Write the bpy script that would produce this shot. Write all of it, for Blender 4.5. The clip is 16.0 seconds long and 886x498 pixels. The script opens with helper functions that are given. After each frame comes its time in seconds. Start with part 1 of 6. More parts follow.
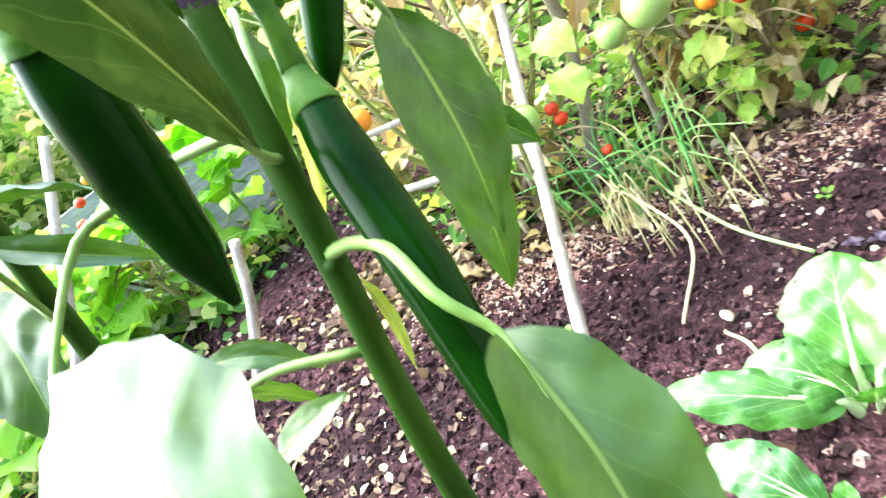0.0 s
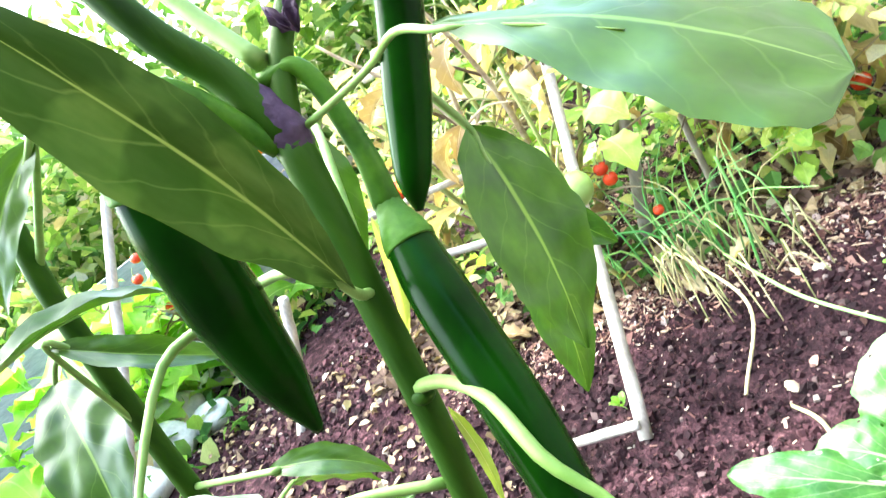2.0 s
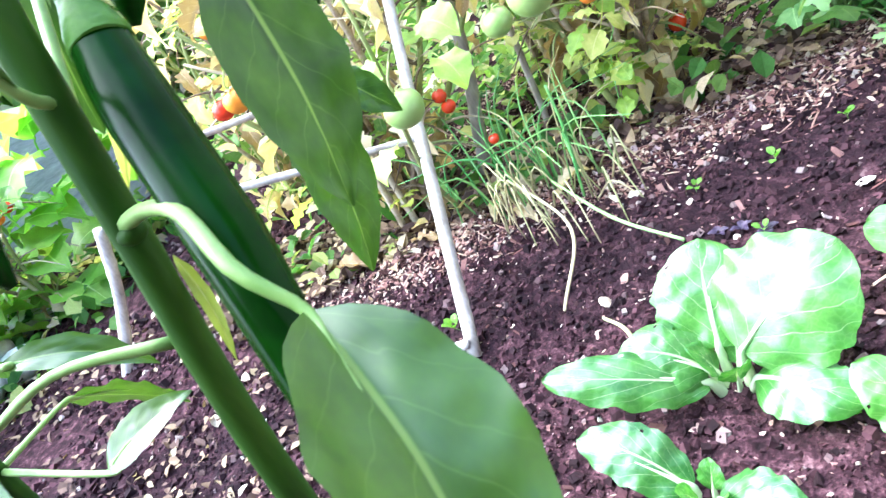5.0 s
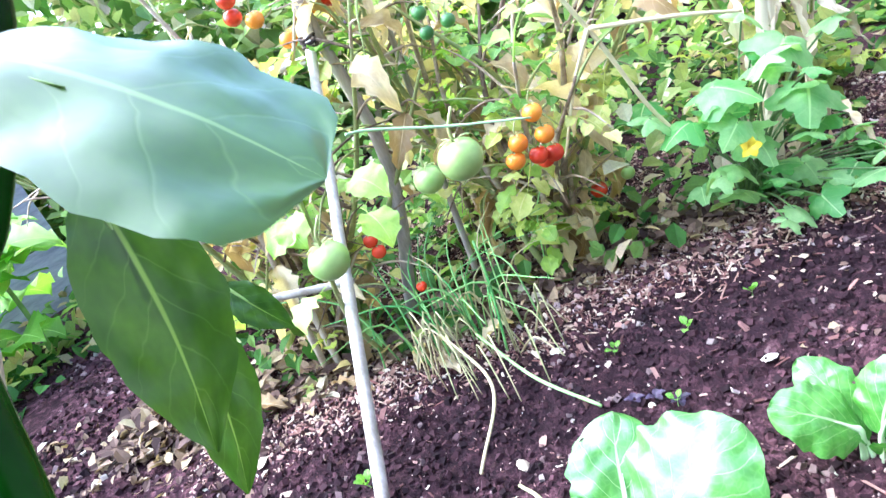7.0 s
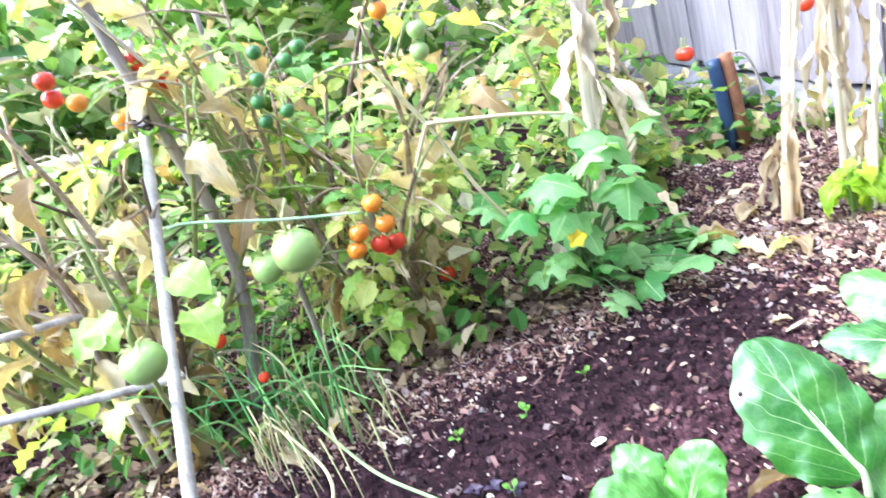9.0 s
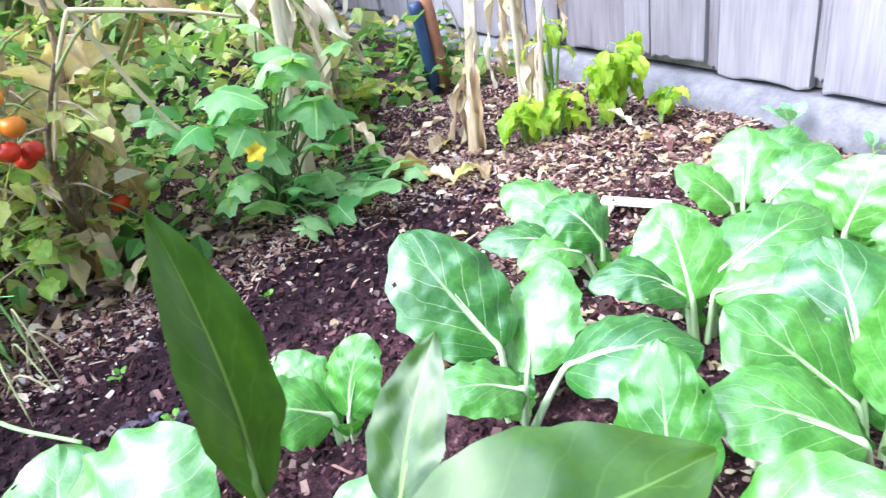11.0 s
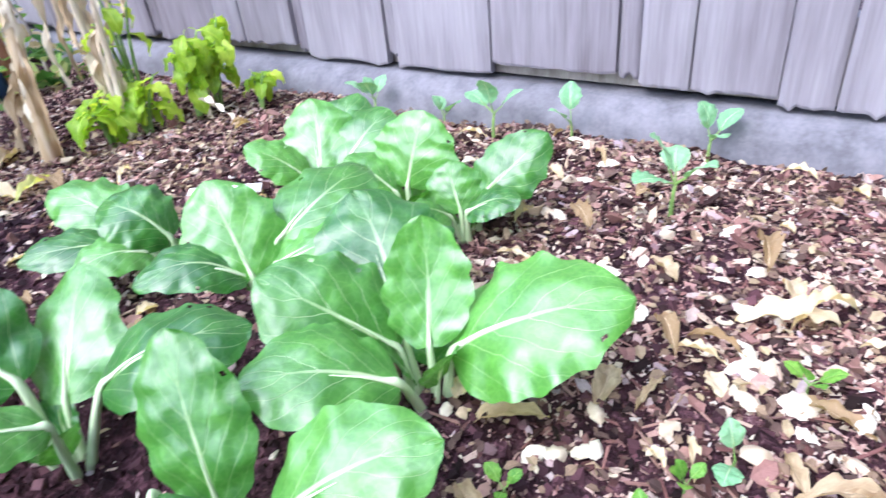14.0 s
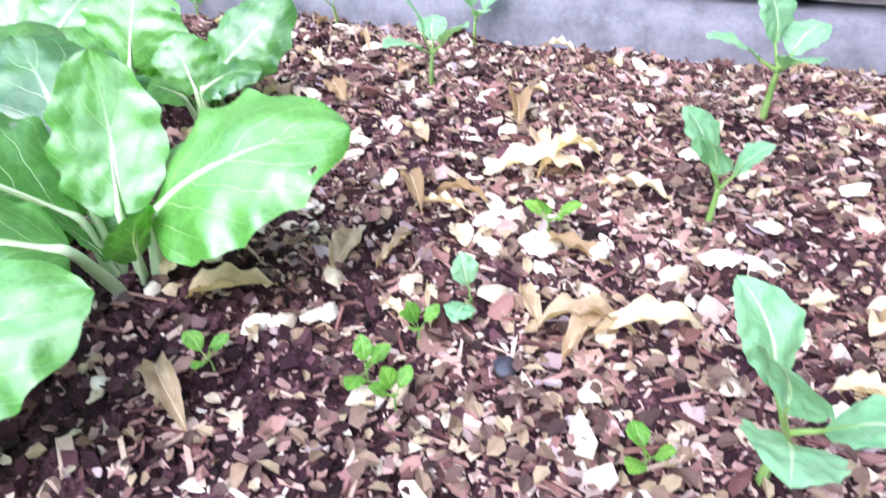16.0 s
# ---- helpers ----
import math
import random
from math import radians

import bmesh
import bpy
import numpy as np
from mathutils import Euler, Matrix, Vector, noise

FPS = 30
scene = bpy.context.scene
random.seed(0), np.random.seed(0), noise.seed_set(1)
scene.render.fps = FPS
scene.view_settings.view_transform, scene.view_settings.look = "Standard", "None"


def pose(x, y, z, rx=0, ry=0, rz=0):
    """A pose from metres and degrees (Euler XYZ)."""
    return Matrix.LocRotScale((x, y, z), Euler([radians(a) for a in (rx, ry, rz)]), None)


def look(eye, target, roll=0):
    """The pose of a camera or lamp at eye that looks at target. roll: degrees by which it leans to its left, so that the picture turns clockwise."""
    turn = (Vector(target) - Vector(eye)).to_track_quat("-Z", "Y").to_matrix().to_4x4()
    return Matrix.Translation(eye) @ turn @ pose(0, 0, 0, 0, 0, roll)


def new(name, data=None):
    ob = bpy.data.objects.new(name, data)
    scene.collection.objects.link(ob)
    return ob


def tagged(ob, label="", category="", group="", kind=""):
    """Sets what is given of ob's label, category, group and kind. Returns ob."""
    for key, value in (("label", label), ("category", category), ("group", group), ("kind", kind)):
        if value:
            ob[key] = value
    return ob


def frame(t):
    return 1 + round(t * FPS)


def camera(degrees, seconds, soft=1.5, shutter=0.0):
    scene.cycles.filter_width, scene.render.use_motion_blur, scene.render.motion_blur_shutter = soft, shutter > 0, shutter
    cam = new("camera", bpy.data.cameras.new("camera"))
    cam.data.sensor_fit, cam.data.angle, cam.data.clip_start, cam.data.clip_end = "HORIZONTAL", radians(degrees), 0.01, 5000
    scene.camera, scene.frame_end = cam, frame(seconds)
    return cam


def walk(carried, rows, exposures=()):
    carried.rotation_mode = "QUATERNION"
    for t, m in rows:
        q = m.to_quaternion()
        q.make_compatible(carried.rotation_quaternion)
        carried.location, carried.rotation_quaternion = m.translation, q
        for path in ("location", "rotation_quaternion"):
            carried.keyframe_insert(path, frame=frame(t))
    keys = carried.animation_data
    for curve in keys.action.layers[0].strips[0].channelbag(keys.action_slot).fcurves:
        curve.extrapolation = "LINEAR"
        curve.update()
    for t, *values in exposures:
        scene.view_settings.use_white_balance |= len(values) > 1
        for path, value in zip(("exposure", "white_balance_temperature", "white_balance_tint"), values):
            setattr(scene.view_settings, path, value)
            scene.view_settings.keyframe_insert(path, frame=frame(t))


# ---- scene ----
cam = camera(68.2, 16.0, 1.35, 0.4)
PATH = [
    (0, (0.07, 0.127, 0.502), (-0.818, 1.721, -0.316), -36.5),
    (0.5, (0.056, 0.154, 0.518), (-0.942, 1.701, -0.263), -37.1),
    (1, (0.065, 0.146, 0.531), (-0.952, 1.727, -0.152), -38.4),
    (1.5, (0.067, 0.144, 0.519), (-0.931, 1.713, -0.215), -39.1),
    (2, (0.066, 0.138, 0.52), (-0.867, 1.787, -0.12), -36.4),
    (2.5, (0.061, 0.13, 0.505), (-0.84, 1.811, -0.098), -34.3),
    (3, (0.063, 0.124, 0.499), (-0.766, 1.836, -0.12), -32.2),
    (3.5, (0.067, 0.114, 0.492), (-0.715, 1.86, -0.089), -29.7),
    (4, (0.064, 0.134, 0.49), (-0.702, 1.789, -0.332), -32.9),
    (4.5, (0.065, 0.14, 0.484), (-0.617, 1.746, -0.494), -34.0),
    (4.7, (0.067, 0.14, 0.484), (-0.595, 1.745, -0.509), -33.7),
    (6.8, (0.097, 0.162, 0.499), (-0.218, 1.96, -0.318), -24.6),
    (7, (0.093, 0.16, 0.501), (-0.218, 1.974, -0.281), -24.1),
    (7.5, (0.1, 0.159, 0.516), (-0.213, 2.008, -0.178), -23.6),
    (8, (0.117, 0.168, 0.532), (-0.05, 2.072, -0.058), -22.1),
    (8.5, (0.134, 0.175, 0.518), (0.162, 2.076, -0.103), -20.5),
    (9, (0.146, 0.17, 0.507), (0.248, 2.027, -0.227), -19.7),
    (9.5, (0.161, 0.168, 0.475), (0.449, 1.949, -0.388), -17.2),
    (10, (0.184, 0.168, 0.449), (0.675, 1.858, -0.501), -15.0),
    (10.2, (0.191, 0.168, 0.438), (0.752, 1.825, -0.531), -13.9),
    (12.3, (0.248, 0.132, 0.392), (1.298, 1.479, -0.65), -8.9),
    (12.5, (0.265, 0.131, 0.389), (1.371, 1.401, -0.69), -8.3),
    (13, (0.276, 0.126, 0.376), (1.442, 1.32, -0.726), -7.7),
    (13.5, (0.287, 0.116, 0.368), (1.528, 1.212, -0.753), -6.7),
    (14, (0.307, 0.097, 0.352), (1.686, 1.053, -0.737), -6.2),
    (14.5, (0.32, 0.084, 0.332), (1.813, 0.927, -0.698), -4.9),
    (15, (0.32, 0.073, 0.298), (1.849, 0.779, -0.781), -4.1),
    (15.5, (0.335, 0.052, 0.281), (1.896, 0.642, -0.822), -1.8),
    (16, (0.341, 0.038, 0.259), (1.852, 0.521, -0.959), -1.0),
]
walk(cam, [(t, look(eye, target, roll)) for t, eye, target, roll in PATH], [(0, 3.4, 6350, -3), (1.1, 3.6, 6350, -3), (2.0, 3.52, 6300, -3), (2.7, 3.33, 6250, -4), (4.7, 3.3, 5500, 6), (7, 3.1, 5200, 10), (8.5, 3.0, 5400, 10), (10.2, 2.78, 5400, 7), (12.3, 2.2, 5350, 14), (14, 2.06, 5350, 15), (16, 2.14, 5350, 18)])

# ---- light ----
SUN_EL, SUN_AZ = radians(55), radians(165)      # azimuth of the light's origin, counter-clockwise from +x
world = bpy.data.worlds.new("overcast_sky")
scene.world = world
world.use_nodes = True
wn = world.node_tree
sky = wn.nodes.new("ShaderNodeTexSky")
sky.sky_type, sky.sun_disc = "NISHITA", False
sky.sun_elevation, sky.sun_rotation = SUN_EL, radians(90) - SUN_AZ
sky.air_density, sky.dust_density, sky.ozone_density = 1.0, 4.0, 1.0
wn.links.new(sky.outputs[0], wn.nodes["Background"].inputs[0])
wn.nodes["Background"].inputs[1].default_value = 0.13
sun = new("sun", bpy.data.lights.new("sun", "SUN"))
sun.data.energy, sun.data.angle, sun.data.color = 1.0, radians(100), (1.0, 0.98, 0.96)
sun.matrix_basis = look((0, 0, 5), (-5 * math.cos(SUN_EL) * math.cos(SUN_AZ), -5 * math.cos(SUN_EL) * math.sin(SUN_AZ), 5 - 5 * math.sin(SUN_EL)))


# ---- materials ----
def make_mat(name, rough=0.6, spec=0.5):
    m = bpy.data.materials.new(name)
    m.use_nodes = True
    t = m.node_tree
    b = t.nodes["Principled BSDF"]
    b.inputs["Roughness"].default_value = rough
    b.inputs["Specular IOR Level"].default_value = spec
    return m, t, b


def maths(t, op, a, b=None, clamp=False):
    n = t.nodes.new("ShaderNodeMath")
    n.operation, n.use_clamp = op, clamp
    for i, v in enumerate((a, b)):
        if v is None:
            continue
        if isinstance(v, (int, float)):
            n.inputs[i].default_value = v
        else:
            t.links.new(v, n.inputs[i])
    return n.outputs[0]


def mixc(t, fac, a, b, blend="MIX"):
    n = t.nodes.new("ShaderNodeMix")
    n.data_type, n.blend_type = "RGBA", blend
    for key, v in ((0, fac), (6, a), (7, b)):
        if isinstance(v, tuple):
            n.inputs[key].default_value = (*v, 1)
        elif isinstance(v, (int, float)):
            n.inputs[key].default_value = v
        else:
            t.links.new(v, n.inputs[key])
    return n.outputs[2]


def ramp(t, fac, stops):
    n = t.nodes.new("ShaderNodeValToRGB")
    e = n.color_ramp.elements
    while len(e) < len(stops):
        e.new(0.5)
    for el, (p, c) in zip(e, stops):
        el.position, el.color = p, (*c, 1)
    t.links.new(fac, n.inputs[0])
    return n.outputs[0]


def noise_tex(t, scale, detail=3.0, coord="Object", rough=0.55, stretch=None):
    tc = t.nodes.new("ShaderNodeTexCoord")
    n = t.nodes.new("ShaderNodeTexNoise")
    n.inputs["Scale"].default_value, n.inputs["Detail"].default_value, n.inputs["Roughness"].default_value = scale, detail, rough
    src = tc.outputs[coord]
    if coord == "World":
        src = t.nodes.new("ShaderNodeNewGeometry").outputs["Position"]
    if stretch:
        mp = t.nodes.new("ShaderNodeMapping")
        mp.inputs["Scale"].default_value = stretch
        t.links.new(src, mp.inputs[0])
        src = mp.outputs[0]
    t.links.new(src, n.inputs["Vector"])
    return n.outputs[0]


def world_noise(t, scale, detail=3.0, stretch=None):
    g = t.nodes.new("ShaderNodeNewGeometry").outputs["Position"]
    n = t.nodes.new("ShaderNodeTexNoise")
    n.inputs["Scale"].default_value, n.inputs["Detail"].default_value = scale, detail
    if stretch:
        mp = t.nodes.new("ShaderNodeMapping")
        mp.inputs["Scale"].default_value = stretch
        t.links.new(g, mp.inputs[0])
        g = mp.outputs[0]
    t.links.new(g, n.inputs["Vector"])
    return n.outputs[0]


def bump(t, b, height, strength, dist=0.002):
    n = t.nodes.new("ShaderNodeBump")
    n.inputs["Strength"].default_value, n.inputs["Distance"].default_value = strength, dist
    t.links.new(height, n.inputs["Height"])
    t.links.new(n.outputs[0], b.inputs["Normal"])


def leaf_mat(name, dark, light, vein, veins=7.0, trans=0.35, rough=0.45, slope=0.55, vein_w=0.05, mid_w=0.035, vary=0.25, blotch=None, spec=0.5, ribs=True, vein_k=0.4, relief=0.3, pucker=110.0, coat=0.0, gain=2.0, net=0.0, mid_fade=0.0, blotch_at=0.63):
    """Leaf: two greens, veins drawn along the blade's own length and breadth, light through the blade."""
    m, t, b = make_mat(name, rough, spec)
    b.inputs["Coat Weight"].default_value, b.inputs["Coat Roughness"].default_value = coat, 0.26
    uv = t.nodes.new("ShaderNodeTexCoord").outputs["UV"]
    sep = t.nodes.new("ShaderNodeSeparateXYZ")
    t.links.new(uv, sep.inputs[0])
    u = sep.outputs[1]
    av = maths(t, "ABSOLUTE", maths(t, "SUBTRACT", maths(t, "MULTIPLY", sep.outputs[0], 2.0), 1.0))
    wob = maths(t, "MULTIPLY", maths(t, "SUBTRACT", noise_tex(t, 4.0, 2.0, "UV"), 0.5), 0.12)
    line = maths(t, "ADD", maths(t, "SUBTRACT", u, maths(t, "MULTIPLY", av, slope * 0.5)), wob)
    saw = maths(t, "FRACT", maths(t, "MULTIPLY", line, veins))
    dist = maths(t, "ABSOLUTE", maths(t, "SUBTRACT", saw, 0.5))
    side = maths(t, "SUBTRACT", 1.0, maths(t, "DIVIDE", dist, vein_w), True)
    fade = maths(t, "SUBTRACT", 1.0, maths(t, "MULTIPLY", av, 0.75), True)
    side = maths(t, "MULTIPLY", side, fade)
    midw = maths(t, "MULTIPLY", maths(t, "SUBTRACT", 1.15, u), mid_w * 2.0)
    mid = maths(t, "MULTIPLY", maths(t, "SUBTRACT", 1.0, maths(t, "DIVIDE", av, midw), True), 1.6, True)
    if mid_fade:
        mid = maths(t, "MULTIPLY", mid, maths(t, "SUBTRACT", 1.2, maths(t, "MULTIPLY", u, mid_fade), True))
    veinf = maths(t, "MAXIMUM", mid, maths(t, "MULTIPLY", side, vein_k))
    big = noise_tex(t, 3.0, 3.0, "UV")
    fine = world_noise(t, 420.0, 3.0)
    rnd = t.nodes.new("ShaderNodeObjectInfo").outputs["Random"]
    k = maths(t, "ADD", maths(t, "MULTIPLY", maths(t, "SUBTRACT", big, 0.5), 1.6), maths(t, "ADD", 0.5, maths(t, "MULTIPLY", maths(t, "SUBTRACT", rnd, 0.5), vary * 2)), True)
    col = mixc(t, k, dark, light)
    col = mixc(t, maths(t, "MULTIPLY", fine, 0.35), col, tuple(c * 0.6 for c in dark))
    if blotch:
        sp = ramp(t, world_noise(t, 60.0, 3.0), [(0.0, (0, 0, 0)), (blotch_at, (0, 0, 0)), (blotch_at + 0.07, (1, 1, 1))])
        col = mixc(t, maths(t, "MULTIPLY", sp, 0.6), col, blotch)
    cell = None
    if net:
        g = t.nodes.new("ShaderNodeNewGeometry").outputs["Position"]
        wv = t.nodes.new("ShaderNodeTexNoise")
        wv.inputs["Scale"].default_value = 60.0
        t.links.new(g, wv.inputs["Vector"])
        sh = t.nodes.new("ShaderNodeVectorMath")
        sh.operation = "MULTIPLY_ADD"
        t.links.new(wv.outputs["Color"], sh.inputs[0])
        sh.inputs[1].default_value = (0.012, 0.012, 0.012)
        t.links.new(g, sh.inputs[2])
        vo = t.nodes.new("ShaderNodeTexVoronoi")
        vo.feature = "DISTANCE_TO_EDGE"
        vo.inputs["Scale"].default_value = net
        t.links.new(sh.outputs[0], vo.inputs["Vector"])
        cell = maths(t, "MULTIPLY", vo.outputs[0], 4.0, True)
        col = mixc(t, maths(t, "MULTIPLY", maths(t, "SUBTRACT", 1.0, maths(t, "MULTIPLY", cell, 2.2, True)), 0.035), col, vein)
        col = mixc(t, maths(t, "MULTIPLY", cell, 0.16), col, dark)
    col = mixc(t, veinf, col, vein)
    t.links.new(col, b.inputs["Base Color"])
    pil = maths(t, "ADD", maths(t, "MULTIPLY", maths(t, "SUBTRACT", 1.0, side), 0.4), maths(t, "MULTIPLY", world_noise(t, pucker, 3.0), 0.9))
    if cell is not None:
        pil = maths(t, "ADD", pil, maths(t, "MULTIPLY", cell, 0.15))
    if ribs:
        bump(t, b, maths(t, "SUBTRACT", pil, maths(t, "MULTIPLY", veinf, 0.2)), relief, 0.0012)
    tr = t.nodes.new("ShaderNodeBsdfTranslucent")
    warm = mixc(t, 1.0, col, (1.0, 0.95, 0.45), "MULTIPLY")
    gain = mixc(t, 1.0, warm, (gain, gain, gain), "MULTIPLY")
    t.links.new(gain, tr.inputs[0])
    mx = t.nodes.new("ShaderNodeMixShader")
    mx.inputs[0].default_value = trans
    t.links.new(b.outputs[0], mx.inputs[1])
    t.links.new(tr.outputs[0], mx.inputs[2])
    t.links.new(mx.outputs[0], t.nodes["Material Output"].inputs[0])
    return m


def plain_mat(name, a, c, scale=40.0, rough=0.6, bumps=0.3, dist=0.002, stretch=None, per_object=0.0, third=None, spec=0.5, coord_world=True):
    """Two or three tones mixed by noise at two scales, with fine relief."""
    m, t, b = make_mat(name, rough, spec)
    n1 = world_noise(t, scale, 4.0, stretch) if coord_world else noise_tex(t, scale, 4.0, "Object", 0.55, stretch)
    n2 = world_noise(t, scale * 6.0, 3.0, stretch) if coord_world else noise_tex(t, scale * 6.0, 3.0, "Object", 0.55, stretch)
    f = maths(t, "ADD", maths(t, "MULTIPLY", n1, 0.7), maths(t, "MULTIPLY", n2, 0.3))
    if per_object:
        rnd = t.nodes.new("ShaderNodeObjectInfo").outputs["Random"]
        f = maths(t, "ADD", f, maths(t, "MULTIPLY", maths(t, "SUBTRACT", rnd, 0.5), per_object))
    stops = [(0.32, a), (0.68, c)] if third is None else [(0.3, a), (0.5, c), (0.7, third)]
    t.links.new(ramp(t, f, stops), b.inputs["Base Color"])
    bump(t, b, f, bumps, dist)
    return m


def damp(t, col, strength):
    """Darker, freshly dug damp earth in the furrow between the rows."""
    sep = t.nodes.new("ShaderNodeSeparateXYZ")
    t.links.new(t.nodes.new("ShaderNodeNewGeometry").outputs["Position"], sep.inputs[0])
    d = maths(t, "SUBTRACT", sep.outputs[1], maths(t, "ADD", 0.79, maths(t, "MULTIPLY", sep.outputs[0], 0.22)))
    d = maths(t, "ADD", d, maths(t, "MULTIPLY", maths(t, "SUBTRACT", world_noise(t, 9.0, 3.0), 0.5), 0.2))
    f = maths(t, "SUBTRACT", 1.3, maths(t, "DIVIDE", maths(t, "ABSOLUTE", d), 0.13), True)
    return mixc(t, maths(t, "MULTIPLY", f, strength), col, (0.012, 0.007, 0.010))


def island_mat(name, stops, rough=0.85, translucent=0.0, wet=0.0):
    """Colour by loose piece, for heaps of small things in one mesh."""
    m, t, b = make_mat(name, rough, 0.14)
    g = t.nodes.new("ShaderNodeNewGeometry").outputs["Random Per Island"]
    col = ramp(t, g, stops)
    fine = world_noise(t, 300.0, 3.0)
    col = mixc(t, maths(t, "MULTIPLY", fine, 0.5), col, (0.03, 0.02, 0.02))
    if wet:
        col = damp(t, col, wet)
    t.links.new(col, b.inputs["Base Color"])
    bump(t, b, world_noise(t, 500.0, 2.0), 0.4, 0.001)
    if translucent:
        tr = t.nodes.new("ShaderNodeBsdfTranslucent")
        t.links.new(mixc(t, 1.0, col, (1.7, 1.7, 0.95), "MULTIPLY"), tr.inputs[0])
        mx = t.nodes.new("ShaderNodeMixShader")
        mx.inputs[0].default_value = translucent
        t.links.new(b.outputs[0], mx.inputs[1])
        t.links.new(tr.outputs[0], mx.inputs[2])
        t.links.new(mx.outputs[0], t.nodes["Material Output"].inputs[0])
    return m


PEPPER_LEAF = leaf_mat("pepper_leaf", (0.016, 0.062, 0.0012), (0.075, 0.175, 0.005), (0.14, 0.25, 0.045), 6.0, 0.2, 0.42, vein_k=0.28, relief=0.08, spec=0.45, coat=0.7, gain=1.5, pucker=160.0, blotch=(0.02, 0.06, 0.006))
UNDER_LEAF = leaf_mat("pepper_leaf_underside", (0.05, 0.13, 0.018), (0.2, 0.31, 0.1), (0.3, 0.42, 0.15), 6.0, 0.08, 0.6, vein_k=0.3, relief=0.15, spec=0.25, pucker=200.0, blotch=(0.02, 0.065, 0.008), blotch_at=0.47, gain=1.1)
CHOY_LEAF = leaf_mat("pak_choi_leaf", (0.018, 0.13, 0.007), (0.15, 0.43, 0.055), (0.56, 0.72, 0.4), 5.0, 0.25, 0.42, 1.1, 0.035, 0.03, 0.4, spec=0.9, vein_k=0.6, relief=0.5, pucker=190.0, coat=0.6, net=150.0, mid_fade=1.3)
SEED_LEAF = leaf_mat("collard_leaf", (0.16, 0.4, 0.18), (0.34, 0.58, 0.34), (0.5, 0.68, 0.42), 5.0, 0.25, 0.5, 0.7, 0.05, 0.05, 0.2)
TOM_LEAF = leaf_mat("tomato_leaf", (0.1, 0.25, 0.03), (0.34, 0.52, 0.1), (0.3, 0.43, 0.14), 6.0, 0.45, 0.5, vary=0.8, ribs=False)
YEL_LEAF = leaf_mat("yellowing_leaf", (0.32, 0.4, 0.07), (0.6, 0.62, 0.24), (0.55, 0.56, 0.3), 6.0, 0.4, 0.55, vary=0.8, ribs=False)
DRY_LEAF = leaf_mat("dry_leaf", (0.34, 0.24, 0.13), (0.78, 0.68, 0.47), (0.66, 0.55, 0.38), 6.0, 0.3, 0.75, vary=0.9)
LOBE_LEAF = leaf_mat("lobed_leaf", (0.1, 0.32, 0.07), (0.4, 0.62, 0.28), (0.38, 0.58, 0.26), 5.0, 0.38, 0.45, vary=0.6, vein_k=0.25)
BASIL_LEAF = leaf_mat("basil_leaf", (0.22, 0.38, 0.02), (0.52, 0.65, 0.07), (0.55, 0.66, 0.14), 5.0, 0.4, 0.45, vary=0.6, vein_k=0.25, gain=2.4)
SPROUT_LEAF = leaf_mat("sprout_leaf", (0.1, 0.3, 0.03), (0.26, 0.5, 0.08), (0.35, 0.55, 0.14), 5.0, 0.35, 0.45, vein_k=0.25)
CHIVE = plain_mat("chive_green", (0.1, 0.33, 0.08), (0.32, 0.58, 0.18), 30.0, 0.4, 0.1, per_object=0.7)
STALK_MINT = plain_mat("mint_stalk", (0.25, 0.42, 0.2), (0.42, 0.58, 0.34), 30.0, 0.5, 0.1)
CHIVE_PALE = plain_mat("chive_straw", (0.35, 0.38, 0.16), (0.6, 0.52, 0.3), 30.0, 0.6, 0.1, per_object=0.5)
STEM = plain_mat("pepper_stem", (0.005, 0.026, 0.001), (0.026, 0.08, 0.003), 60.0, 0.55, 0.35, stretch=(1, 1, 0.15), third=(0.05, 0.11, 0.008), spec=0.2)
STEM_PALE = plain_mat("petiole_green", (0.14, 0.28, 0.05), (0.28, 0.42, 0.12), 60.0, 0.45, 0.2)
PURPLE = plain_mat("purple_node", (0.03, 0.01, 0.045), (0.1, 0.05, 0.12), 150.0, 0.6, 0.5)
SCAR = plain_mat("node_scar", (0.08, 0.05, 0.02), (0.25, 0.2, 0.06), 200.0, 0.7, 0.4)
PEPPER = plain_mat("pepper_skin", (0.0013, 0.012, 0.0004), (0.007, 0.05, 0.002), 25.0, 0.2, 0.06, 0.001, spec=0.09)
CALYX = plain_mat("calyx_green", (0.025, 0.1, 0.005), (0.085, 0.21, 0.014), 90.0, 0.5, 0.3, spec=0.25)
STEM_GREEN = plain_mat("squash_stalk", (0.07, 0.13, 0.04), (0.16, 0.26, 0.08), 50.0, 0.6, 0.2)
TOM_STEM = plain_mat("tomato_stem", (0.16, 0.22, 0.06), (0.36, 0.38, 0.14), 50.0, 0.6, 0.2)
DRY_STEM = plain_mat("dry_stem", (0.1, 0.065, 0.04), (0.3, 0.22, 0.15), 40.0, 0.8, 0.4, third=(0.55, 0.46, 0.34), per_object=0.5)
TOM_RED = plain_mat("tomato_red", (0.6, 0.03, 0.012), (0.75, 0.07, 0.02), 20.0, 0.22, 0.03)
TOM_ORANGE = plain_mat("tomato_orange", (0.75, 0.2, 0.015), (0.85, 0.32, 0.03), 20.0, 0.25, 0.03)
TOM_DARK = plain_mat("tomato_dark_green", (0.04, 0.14, 0.03), (0.1, 0.26, 0.06), 20.0, 0.3, 0.05)
